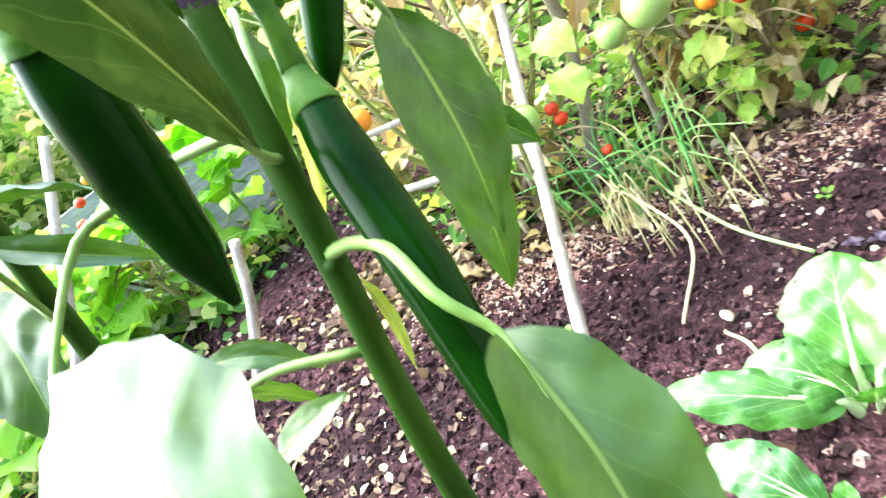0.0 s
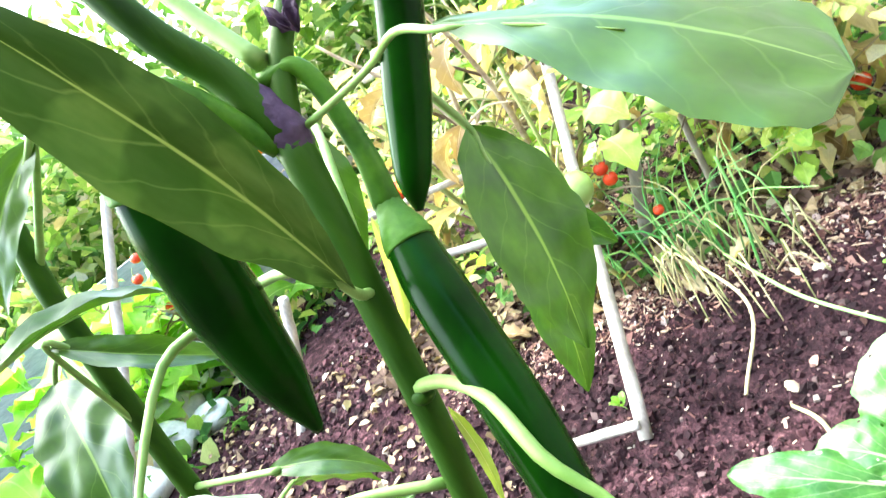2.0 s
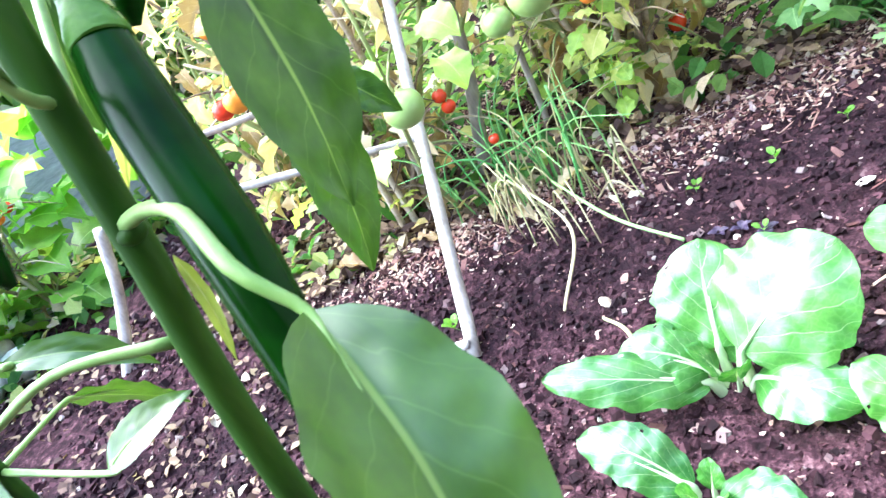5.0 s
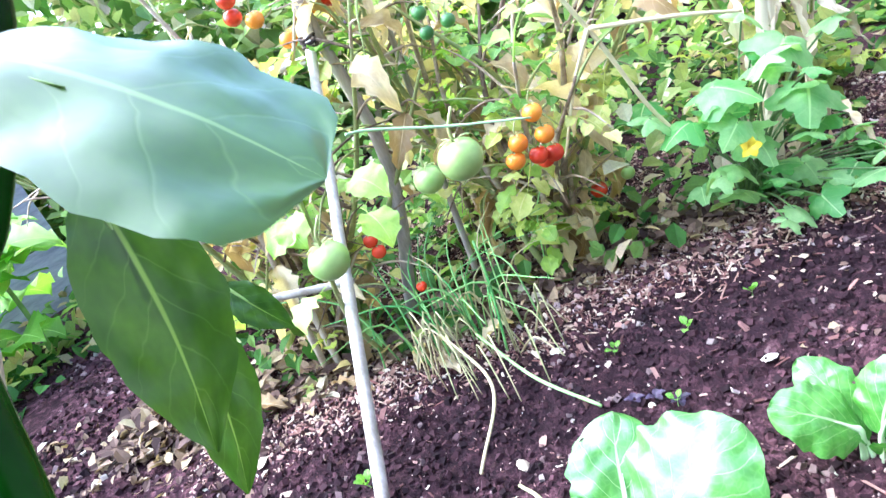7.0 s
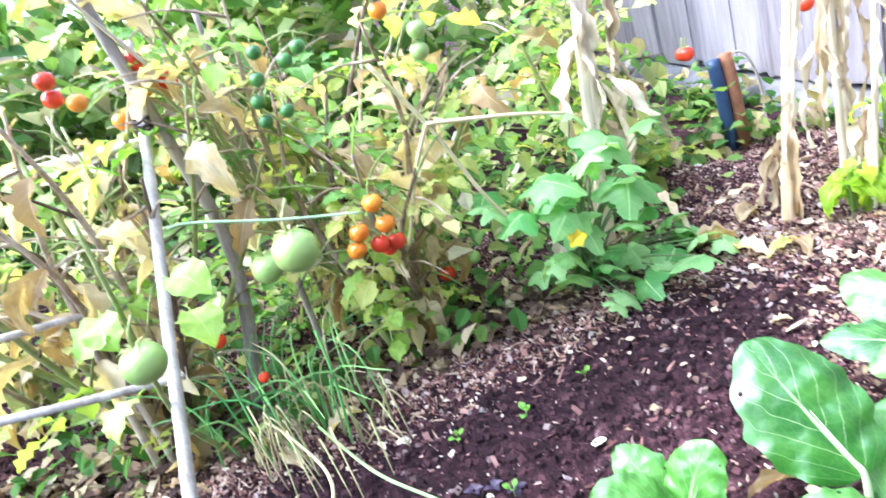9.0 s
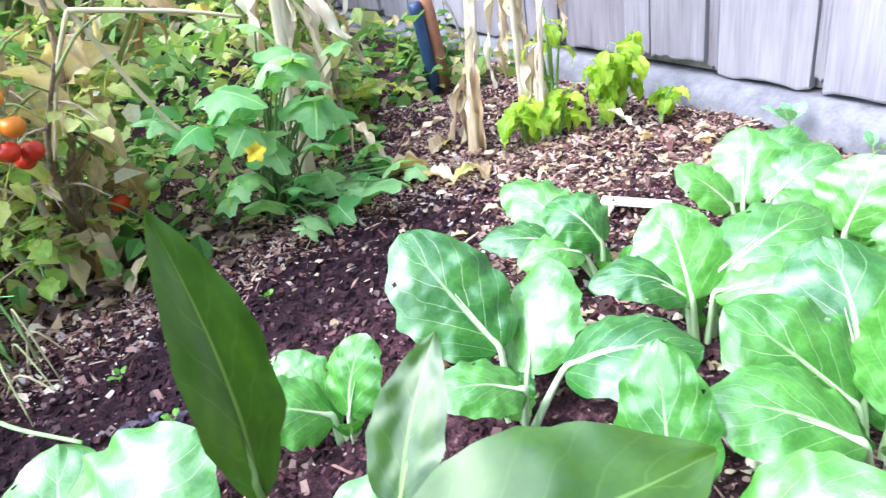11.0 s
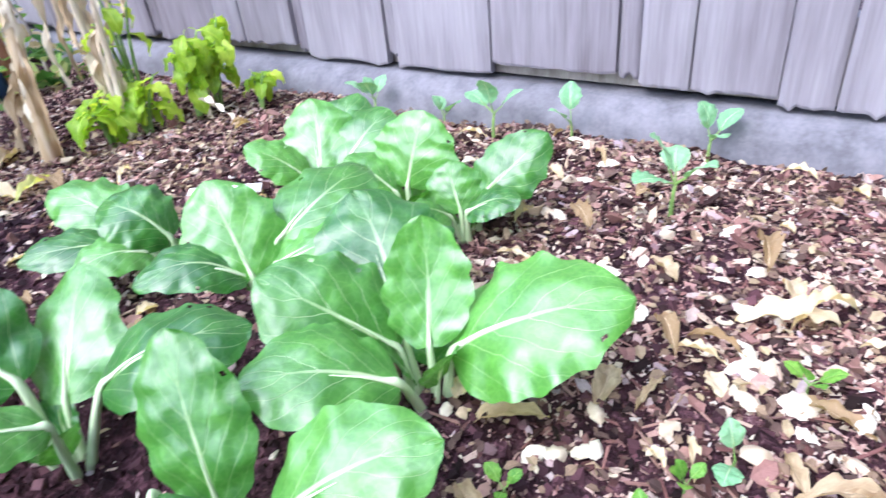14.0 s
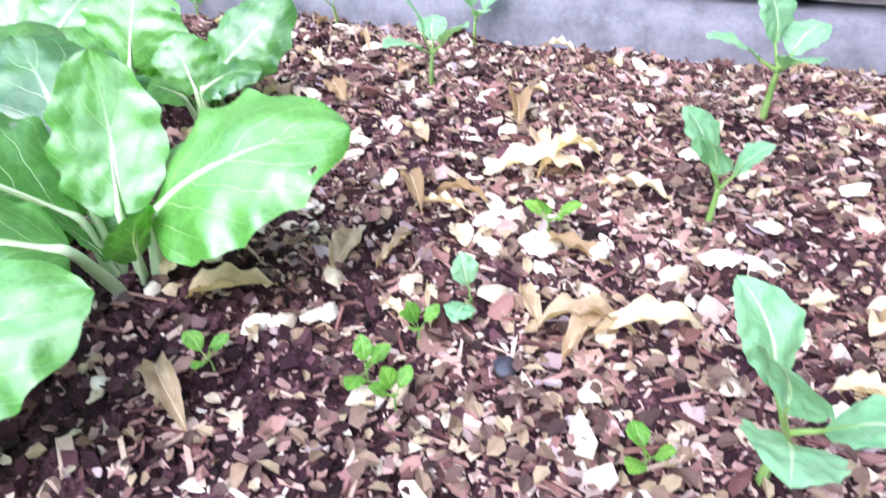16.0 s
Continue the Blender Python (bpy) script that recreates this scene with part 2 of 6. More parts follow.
TOM_GREEN = plain_mat("tomato_green", (0.24, 0.4, 0.1), (0.4, 0.54, 0.18), 20.0, 0.3, 0.05)
CHOY_STALK = plain_mat("pak_choi_stalk", (0.42, 0.58, 0.3), (0.66, 0.76, 0.5), 50.0, 0.35, 0.2, stretch=(1, 1, 0.2))
CORN = plain_mat("corn_husk", (0.5, 0.36, 0.2), (0.82, 0.74, 0.56), 30.0, 0.7, 0.5, stretch=(1.5, 1.5, 0.12), per_object=0.3)
WHITEWOOD = plain_mat("bleached_stick", (0.3, 0.26, 0.22), (0.75, 0.71, 0.65), 40.0, 0.75, 0.4, stretch=(1, 1, 0.3))
GREYWOOD = plain_mat("weathered_stick", (0.2, 0.17, 0.15), (0.48, 0.43, 0.38), 50.0, 0.85, 0.5, stretch=(1, 1, 0.25))
# dark brown of the added light-blocking wall, kept low so little light bounces
PLANK = plain_mat("dark_shade_wall", (0.035, 0.028, 0.024), (0.08, 0.066, 0.056), 12.0, 0.75, 0.4, stretch=(1, 1, 6))
TWINE = plain_mat("dark_twine", (0.02, 0.014, 0.012), (0.09, 0.06, 0.045), 200.0, 0.9, 0.5)
GREY_PLANK = plain_mat("grey_plank", (0.2, 0.2, 0.23), (0.42, 0.41, 0.45), 12.0, 0.75, 0.4, stretch=(1, 1, 6))
STONE = plain_mat("pale_stone", (0.4, 0.4, 0.4), (0.75, 0.74, 0.72), 25.0, 0.8, 0.5, 0.004)
BLUE = plain_mat("blue_plastic", (0.01, 0.03, 0.08), (0.028, 0.065, 0.15), 20.0, 0.5, 0.1)
RUST = plain_mat("rusty_brown", (0.2, 0.08, 0.04), (0.36, 0.17, 0.09), 40.0, 0.8, 0.4)
CONCRETE = plain_mat("concrete", (0.095, 0.095, 0.105), (0.16, 0.157, 0.175), 30.0, 0.9, 0.6, 0.004, third=(0.22, 0.215, 0.235))
SCRAPS = island_mat("leaf_scraps", [(0.0, (0.05, 0.03, 0.028)), (0.4, (0.17, 0.11, 0.09)), (0.75, (0.36, 0.26, 0.17)), (0.94, (0.56, 0.46, 0.28)), (1.0, (0.7, 0.64, 0.5))], 0.75, 0.12)
PLASTIC = plain_mat("white_plastic", (0.7, 0.69, 0.66), (0.82, 0.81, 0.79), 30.0, 0.4, 0.05)
SPRIG = plain_mat("purple_sprig", (0.012, 0.006, 0.02), (0.05, 0.03, 0.07), 150.0, 0.5, 0.4)
SLATE = plain_mat("slate_pebble", (0.012, 0.012, 0.02), (0.05, 0.05, 0.065), 90.0, 0.6, 0.4)
SHELL = plain_mat("shell_ivory", (0.55, 0.45, 0.32), (0.82, 0.76, 0.62), 120.0, 0.6, 0.2, per_object=0.5)
FLOWER = plain_mat("yellow_petal", (0.8, 0.6, 0.02), (0.9, 0.75, 0.05), 60.0, 0.5, 0.1)
CHIPS = island_mat("wood_chips", [(0.0, (0.008, 0.004, 0.004)), (0.24, (0.04, 0.017, 0.017)), (0.42, (0.2, 0.098, 0.09)), (0.64, (0.45, 0.275, 0.24)), (0.84, (0.62, 0.46, 0.37)), (0.96, (0.76, 0.65, 0.52)), (1.0, (0.86, 0.82, 0.74))])
FLAKES = island_mat("bark_flakes", [(0.0, (0.02, 0.009, 0.008)), (0.2, (0.12, 0.052, 0.046)), (0.42, (0.31, 0.165, 0.14)), (0.62, (0.54, 0.35, 0.28)), (0.74, (0.46, 0.37, 0.4)), (0.86, (0.7, 0.55, 0.38)), (1.0, (0.86, 0.78, 0.6))], 0.7)
STRAW = island_mat("red_straw", [(0.0, (0.07, 0.028, 0.028)), (0.4, (0.27, 0.125, 0.11)), (0.75, (0.46, 0.29, 0.23)), (1.0, (0.7, 0.56, 0.42))], 0.75)
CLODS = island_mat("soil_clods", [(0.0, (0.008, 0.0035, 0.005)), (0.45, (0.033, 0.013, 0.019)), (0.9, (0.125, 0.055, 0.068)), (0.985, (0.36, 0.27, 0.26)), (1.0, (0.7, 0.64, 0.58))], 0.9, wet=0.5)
LIME_LEAF = leaf_mat("lime_leaf", (0.2, 0.42, 0.05), (0.46, 0.66, 0.17), (0.5, 0.68, 0.25), 5.0, 0.4, 0.45, vary=0.6, vein_k=0.25)
WEED = island_mat("low_weeds", [(0.0, (0.03, 0.11, 0.02)), (0.35, (0.1, 0.25, 0.055)), (0.64, (0.24, 0.4, 0.1)), (0.82, (0.46, 0.5, 0.18)), (0.92, (0.54, 0.42, 0.27)), (1.0, (0.7, 0.6, 0.45))], 0.55, 0.4)

PALE_WEED = island_mat("pale_foliage", [(0.0, (0.06, 0.16, 0.03)), (0.35, (0.2, 0.36, 0.08)), (0.6, (0.36, 0.5, 0.16)), (0.78, (0.52, 0.58, 0.28)), (0.88, (0.5, 0.4, 0.3)), (1.0, (0.8, 0.78, 0.66))], 0.55, 0.4)


def fence_mat():
    m, t, b = make_mat("weathered_board", 0.85, 0.3)
    rnd = t.nodes.new("ShaderNodeObjectInfo").outputs["Random"]
    grain = world_noise(t, 16.0, 5.0, (1.0, 3.0, 0.25))
    fine = world_noise(t, 90.0, 4.0, (1.0, 3.0, 0.16))
    patch = world_noise(t, 7.0, 3.0, (1.0, 1.0, 0.5))
    f = maths(t, "ADD", maths(t, "MULTIPLY", grain, 0.4), maths(t, "ADD", maths(t, "MULTIPLY", fine, 0.25), maths(t, "MULTIPLY", patch, 0.35)))
    f = maths(t, "ADD", f, maths(t, "MULTIPLY", maths(t, "SUBTRACT", rnd, 0.5), 0.14))
    col = ramp(t, f, [(0.3, (0.12, 0.105, 0.115)), (0.42, (0.2, 0.182, 0.203)), (0.56, (0.27, 0.252, 0.277)), (0.75, (0.38, 0.36, 0.38))])
    t.links.new(col, b.inputs["Base Color"])
    bump(t, b, f, 0.4, 0.003)
    return m


FENCE = fence_mat()


def soil_mat():
    m, t, b = make_mat("garden_soil", 0.95, 0.08)
    big = world_noise(t, 5.0, 4.0)
    mid = world_noise(t, 70.0, 4.0)
    fine = world_noise(t, 330.0, 3.0)
    f = maths(t, "ADD", maths(t, "MULTIPLY", mid, 0.6), maths(t, "MULTIPLY", fine, 0.4))
    col = ramp(t, f, [(0.34, (0.005, 0.003, 0.004)), (0.5, (0.032, 0.0135, 0.019)), (0.6, (0.1, 0.046, 0.057)), (0.72, (0.26, 0.16, 0.165))])
    col = mixc(t, maths(t, "MULTIPLY", big, 0.16), col, (0.1, 0.062, 0.062))
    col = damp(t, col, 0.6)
    t.links.new(col, b.inputs["Base Color"])
    bump(t, b, f, 1.0, 0.008)
    return m


SOIL = soil_mat()


# ---- building tools ----
rng = random.Random(7)
nrng = np.random.RandomState(11)
AT = {}                       # world pose of each thing and part
UP = Vector((0, 0, 1))


def thing(name, place, label, category, group="", kind=""):
    ob = new(name)
    ob.empty_display_size = 0.02
    ob.matrix_basis = Matrix.Translation(place)
    AT[ob] = Matrix.Translation(place)
    return tagged(ob, label, category, group, kind)


def to_mesh(bm, name, smooth=True):
    me = bpy.data.meshes.new(name)
    bm.to_mesh(me)
    bm.free()
    if smooth:
        me.shade_smooth()
    return me


def part(name, bm, material, parent=None, label="", m=None, smooth=True):
    """One mesh object, made of a bmesh or a shared mesh, under a thing or a part; m: its world pose."""
    me = bm if isinstance(bm, bpy.types.Mesh) else to_mesh(bm, name, smooth)
    if not me.materials:
        me.materials.append(material)
    ob = new(name, me)
    m = m or Matrix.Identity(4)
    AT[ob] = m
    ob.matrix_basis = m
    if parent is not None:
        ob.parent = parent
        ob.matrix_basis = AT[parent].inverted() @ m
    return tagged(ob, label) if label else ob


def spline(pts, n):
    """n + 1 points on a smooth line through pts."""
    p = [Vector(q) for q in pts]
    p = [p[0] * 2 - p[1]] + p + [p[-1] * 2 - p[-2]]
    out, segs = [], len(p) - 3
    for i in range(n + 1):
        s = min(i / n * segs, segs - 1e-6)
        k, f = int(s), s - int(s)
        a, b, c, d = p[k:k + 4]
        out.append(0.5 * ((2 * b) + (c - a) * f + (2 * a - 5 * b + 4 * c - d) * f * f + (3 * b - a - 3 * c + d) * f ** 3))
    return out


def tube(bm, pts, radii, sides=8, steps=None, flat=1.0, rough=0.0):
    """A closed round bar through pts; radii run evenly along it. flat squeezes it across."""
    line = spline(pts, steps or max(4, 4 * (len(pts) - 1)))
    n = len(line)
    last, side = None, None
    for i, q in enumerate(line):
        d = (line[min(i + 1, n - 1)] - line[max(i - 1, 0)]).normalized()
        if side is None:
            side = d.orthogonal().normalized()
        side = (side - d * side.dot(d)).normalized()
        other = d.cross(side)
        s = i / (n - 1) * (len(radii) - 1)
        k = min(int(s), len(radii) - 2) if len(radii) > 1 else 0
        r = radii[k] + (radii[k + 1] - radii[k]) * (s - k) if len(radii) > 1 else radii[0]
        ring = []
        for j in range(sides):
            a = 2 * math.pi * j / sides
            rr = r * (1 + rough * rng.uniform(-1, 1))
            ring.append(bm.verts.new(q + side * math.cos(a) * rr + other * math.sin(a) * rr * flat))
        if last:
            for j in range(sides):
                bm.faces.new((last[j], last[(j + 1) % sides], ring[(j + 1) % sides], ring[j]))
        else:
            bm.faces.new(ring[::-1])
        last = ring
    bm.faces.new(last)
    return bm


def outline(shape, u):
    if shape == "pepper":
        return 1.62 * (u ** 0.72) * (1 - u) ** 0.95 * 1.16
    if shape == "choy":
        return max(0.14 * (1 - u), math.sin(math.pi * min(1.0, 0.03 + 0.97 * u ** 0.88)) ** 0.55)
    if shape == "oval":
        return math.sin(math.pi * u) ** 0.7
    if shape == "strap":
        return min(1, u * 6) * (1 - u) ** 0.85
    if shape == "taper":
        return 3.5 * u ** 1.15 * (1 - u) ** 0.75
    if shape == "spoon":
        return 2.38 * u ** 1.1 * (1 - u) ** 0.4
    return math.sin(math.pi * u)


def blade(base, tip, width, normal, shape="pepper", arch=0.1, fold=0.2, wave=0.02, seed=0, nu=14, nv=6, cup=0.0, ragged=0.03, bm=None, holes=0, pucker=0.0):
    """A leaf blade from base to tip: arched along, folded at the midrib, wavy at the rim, with its own length and breadth as UV."""
    r = random.Random(seed)
    bm = bm or bmesh.new()
    uvl = bm.loops.layers.uv.verify()
    base, tip = Vector(base), Vector(tip)
    y = tip - base
    length = y.length
    y.normalize()
    z = Vector(normal)
    z = (z - y * z.dot(y)).normalized()
    x = y.cross(z)
    ph, ph2, kw = r.uniform(0, 6), r.uniform(0, 6), r.uniform(2.5, 4.5)
    bend = r.uniform(-0.06, 0.06)
    grid = []
    for i in range(nu + 1):
        u = i / nu
        hw = width / 2 * max(outline(shape, u), 0.015)
        row = []
        for j in range(2 * nv + 1):
            v = j / nv - 1
            rim = 1 + ragged * (math.sin(9 * u * math.pi + ph) + 0.6 * math.sin(23 * u + ph2 + v) + 0.5 * math.sin(47 * u + 2 * ph2)) * abs(v)
            px = v * hw * rim * math.cos(fold * 0.9) + bend * length * math.sin(math.pi * u)
            pz = arch * length * 4 * u * (1 - u) + abs(v) * hw * math.sin(fold) - cup * hw * v * v
            pz += wave * length * v * v * math.sin(kw * 2 * math.pi * u + ph + (1.3 if v > 0 else 0)) + 0.25 * wave * length * math.sin(5 * u + 3 * v + ph2)
            if pucker:
                q = Vector((px, u * length, seed % 97)) / width
                pz += pucker * width * (noise.noise(q * 4.6) + 0.6 * noise.noise(q * 9.5)) * min(1.0, abs(v) * 3 + 0.15)
            row.append(bm.verts.new(base + y * (u * length) + x * px + z * pz))
        grid.append(row)
    skip = set()
    for h in range(holes):
        a, b = r.randint(nu // 3, nu - 3), r.choice([1, 2, 2 * nv - 2, 2 * nv - 3])
        skip.add((a, b))
    for i in range(nu):
        for j in range(2 * nv):
            if (i, j) in skip:
                continue
            f = bm.faces.new((grid[i][j], grid[i][j + 1], grid[i + 1][j + 1], grid[i + 1][j]))
            for lp, (a, b) in zip(f.loops, ((i, j), (i, j + 1), (i + 1, j + 1), (i + 1, j))):
                lp[uvl].uv = (b / (2 * nv), a / nu)
    return bm


def ball(bm, centre, r, squash=1.0, seg=14, rings=9, lobes=0.0, axis=None):
    """A fruit: a round body, dented a little at its top."""
    q = Vector(axis or UP).normalized()
    s = q.orthogonal().normalized()
    o = q.cross(s)
    c = Vector(centre)
    rows = []
    for i in range(1, rings):
        a = math.pi * i / rings
        h = math.cos(a)
        dent = -0.14 * max(0, h) ** 6
        rows.append([bm.verts.new(c + q * r * squash * (h + dent) + (s * math.cos(b) + o * math.sin(b)) * r * math.sin(a) * (1 + lobes * math.cos(5 * b))) for b in [2 * math.pi * j / seg for j in range(seg)]])
    top, low = bm.verts.new(c + q * r * squash * 0.84), bm.verts.new(c - q * r * squash)
    for j in range(seg):
        k = (j + 1) % seg
        bm.faces.new((top, rows[0][j], rows[0][k]))
        bm.faces.new((low, rows[-1][k], rows[-1][j]))
        for a, b in zip(rows, rows[1:]):
            bm.faces.new((a[j], b[j], b[k], a[k]))
    return bm


def lattice(x, y, cell, seed):
    """Smooth random heights, -1 to 1, on a lattice of that cell."""
    gx, gy = x / cell, y / cell
    ix, iy = np.floor(gx).astype(int), np.floor(gy).astype(int)
    fx, fy = gx - ix, gy - iy
    fx, fy = fx * fx * (3 - 2 * fx), fy * fy * (3 - 2 * fy)

    def h(a, b):
        n = (a * 374761393 + b * 668265263 + seed * 974634777) & 0x7FFFFFFF
        n = ((n ^ (n >> 13)) * 1274126177) & 0x7FFFFFFF
        return (n ^ (n >> 16)) % 10007 / 5003.5 - 1
    return (h(ix, iy) * (1 - fx) + h(ix + 1, iy) * fx) * (1 - fy) + (h(ix, iy + 1) * (1 - fx) + h(ix + 1, iy + 1) * fx) * fy


def near(x, y):
    return np.clip(1.6 - np.hypot((x - 0.35) / 1.6, (y - 0.6) / 1.4), 0, 1)


def trench(x, y):
    """1 on the dark dug band between the rows, 0 away from it."""
    d = (y - 0.80 - 0.22 * (x - 0.1)) / 0.16
    return np.exp(-d * d) * np.clip((0.72 - x) / 0.15, 0, 1)


def ground_z(x, y):
    x, y = np.asarray(x, float), np.asarray(y, float)
    n = near(x, y)
    z = 0.010 * lattice(x, y, 0.21, 1) + 0.009 * lattice(x, y, 0.06, 2) + 0.005 * lattice(x, y, 0.021, 3)
    z = z * n + (1 - n) * 0.03 * lattice(x, y, 1.7, 4)
    z -= 0.012 * np.clip((x - 0.9) / 0.15, 0, 1)
    z -= 0.012 * trench(x, y)
    return z


def gz(x, y):
    return float(ground_z(x, y))


# ---- setting: ground, kerb, fence ----
def axis_lines(lo, hi, fine, far):
    core = np.arange(lo, hi, fine)
    out, step, a, b = [], fine, lo, hi
    left, right = [], []
    while b < far:
        step *= 1.28
        a, b = a - step, b + step
        left.append(a)
        right.append(b)
    return np.concatenate([left[::-1], core, right])


xs, ys = axis_lines(-0.7, 1.2, 0.008, 60), axis_lines(-0.35, 1.6, 0.008, 60)
gx, gy = np.meshgrid(xs, ys)
gzz = ground_z(gx, gy)
nx, ny = len(xs), len(ys)
idx = np.arange(nx * ny).reshape(ny, nx)
quads = np.stack([idx[:-1, :-1], idx[:-1, 1:], idx[1:, 1:], idx[1:, :-1]], -1).reshape(-1, 4)
me = bpy.data.meshes.new("ground")
me.from_pydata(np.stack([gx, gy, gzz], -1).reshape(-1, 3).tolist(), [], quads.tolist())
me.shade_smooth()
tagged(part("ground", me, SOIL), "dark purplish brown loose garden soil with crumbs", "ground", kind="structure")

FX, FZ = 1.12, 0.046           # the fence's face, and the boards' lower end
bm = bmesh.new()
kerb = []
for i in range(121):
    y = -3 + 8.0 * i / 120
    w = 0.004 * float(lattice(np.array(y), np.array(0.0), 0.13, 8))
    kerb.append([bm.verts.new(p) for p in ((1.072 + w, y, -0.08), (1.078 + w, y, 0.008 + w), (1.09, y, 0.024 + w), (1.112, y, 0.033), (1.16, y, 0.035), (1.16, y, -0.08))])
for a, b in zip(kerb, kerb[1:]):
    for j in range(5):
        bm.faces.new((a[j], a[j + 1], b[j + 1], b[j]))
for ring in (kerb[0], kerb[-1]):
    bm.faces.new(ring)
tagged(part("kerb", bm, CONCRETE), "grey rough concrete footing under the board fence", "kerb", kind="structure")

fence = thing("fence", (FX, 0, 0), "weathered grey vertical board fence above a concrete footing", "fence", kind="structure")


def board(y0, y1, z0, depth, seed):
    """One upright board with a worn, uneven lower end."""
    r = random.Random(seed)
    b = bmesh.new()
    cols = 9
    front, back = [], []
    ends = [z0 + r.uniform(-0.0015, 0.0015) - (0.005 if r.random() < 0.15 else 0) for _ in range(cols + 1)]
    for i in range(cols + 1):
        y = y0 + (y1 - y0) * i / cols
        rows_f, rows_b = [], []
        edge = 0.003 if i in (0, cols) else 0.0
        for z in (ends[i], ends[i] + 0.004, 0.12, 0.3, 0.7, 1.2, 1.75):
            lean = r.uniform(-0.0009, 0.0009)
            rows_f.append(b.verts.new((FX - depth + edge + lean + (0.0015 if z == ends[i] else 0), y, z)))
            rows_b.append(b.verts.new((FX - depth + 0.018, y, z)))
        front.append(rows_f)
        back.append(rows_b)
    n = len(front[0])
    for i in range(cols):
        for k in range(n - 1):
            b.faces.new((front[i][k], front[i][k + 1], front[i + 1][k + 1], front[i + 1][k]))
            b.faces.new((back[i][k], back[i + 1][k], back[i + 1][k + 1], back[i][k + 1]))
        b.faces.new((front[i][0], front[i + 1][0], back[i + 1][0], back[i][0]))
        b.faces.new((front[i][-1], back[i][-1], back[i + 1][-1], front[i + 1][-1]))
    for k in range(n - 1):
        b.faces.new((front[0][k], back[0][k], back[0][k + 1], front[0][k + 1]))
        b.faces.new((front[-1][k], front[-1][k + 1], back[-1][k + 1], back[-1][k]))
    return b


BOARD_Y = [-0.86, -0.70, -0.55, -0.40, -0.26, -0.135, -0.017, 0.047, 0.108, 0.168, 0.268, 0.334, 0.362, 0.543, 0.707, 0.728, 0.892, 0.917, 1.037, 1.098, 1.276, 1.299, 1.411, 1.511]
while BOARD_Y[-1] < 4.6:
    BOARD_Y.append(BOARD_Y[-1] + rng.choice([0.025, 0.115, 0.15, 0.165, 0.17]))
while BOARD_Y[0] > -2.4:
    BOARD_Y.insert(0, BOARD_Y[0] - rng.choice([0.115, 0.15, 0.165]))
for i, (a, b) in enumerate(zip(BOARD_Y, BOARD_Y[1:])):
    narrow = b - a < 0.05
    gap = 0.004 if abs(b - 0.334) < 0.002 else 0.0012
    part("board", board(a + 0.0006, b - gap, FZ + rng.choice([-0.004, 0, 0.003, 0.012]), (-0.006 if narrow else rng.choice([0.0, 0.003, 0.006])), 100 + i), FENCE, fence, smooth=False)

# added rail that keeps light from showing through the gap under the boards
b = bmesh.new()
bmesh.ops.create_cube(b, size=1.0)
bmesh.ops.scale(b, vec=(0.03, 7.4, 0.1), verts=b.verts)
part("bottom_rail", b, GREYWOOD, fence, "rail added behind the boards to shade the gap below them", m=Matrix.Translation((FX + 0.042, 1.1, 0.087)), smooth=False)

# unseen dark wall, added to block sky light from the south side
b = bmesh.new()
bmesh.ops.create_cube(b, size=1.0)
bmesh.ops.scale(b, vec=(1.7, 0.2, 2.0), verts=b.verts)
tagged(part("wall_south", b, PLANK, m=Matrix.Translation((0.2, -0.6, 0.96)), smooth=False), "plain dark brown unseen wall added to shade the bed", "wall", kind="structure")


# ---- litter on the ground ----
def scatter_boxes(name, pts, sizes, material, label, category, tilt=0.5, lift=0.25, curl=0.0):
    """Many small uneven flakes in one mesh."""
    n = len(pts)
    l, w, h = sizes
    box = np.array([(-1, -1, -1), (1, -1, -1), (1, 1, -1), (-1, 1, -1), (-1, -1, 1), (1, -1, 1), (1, 1, 1), (-1, 1, 1)], float) * 0.5
    v = np.repeat(box[None], n, 0) * np.stack([l, w, h], -1)[:, None, :]
    v[..., :2] *= nrng.uniform(0.55, 1.15, (n, 8, 1))
    v[..., 2] += (nrng.uniform(-0.35, 0.35, (n, 8))) * w[:, None] * 0.5
    a, p, q = nrng.uniform(0, 6.283, n), nrng.normal(0, tilt, n), nrng.normal(0, tilt, n)
    ca, sa, cp, sp, cq, sq = np.cos(a), np.sin(a), np.cos(p), np.sin(p), np.cos(q), np.sin(q)
    y1, z1 = v[..., 1] * cp[:, None] - v[..., 2] * sp[:, None], v[..., 1] * sp[:, None] + v[..., 2] * cp[:, None]
    x2, z2 = v[..., 0] * cq[:, None] + z1 * sq[:, None], -v[..., 0] * sq[:, None] + z1 * cq[:, None]
    x3, y3 = x2 * ca[:, None] - y1 * sa[:, None], x2 * sa[:, None] + y1 * ca[:, None]
    gzv = ground_z(pts[:, 0], pts[:, 1]) + lift * w
    out = np.stack([x3 + pts[:, :1], y3 + pts[:, 1:2], z2 + gzv[:, None]], -1).reshape(-1, 3)
    f = np.array([(0, 3, 2, 1), (4, 5, 6, 7), (0, 1, 5, 4), (1, 2, 6, 5), (2, 3, 7, 6), (3, 0, 4, 7)])
    faces = (np.arange(n)[:, None, None] * 8 + f[None]).reshape(-1, 4)
    me = bpy.data.meshes.new(name)
    me.from_pydata(out.tolist(), [], faces.tolist())
    return tagged(part(name, me, material), label, category, kind="stuff")


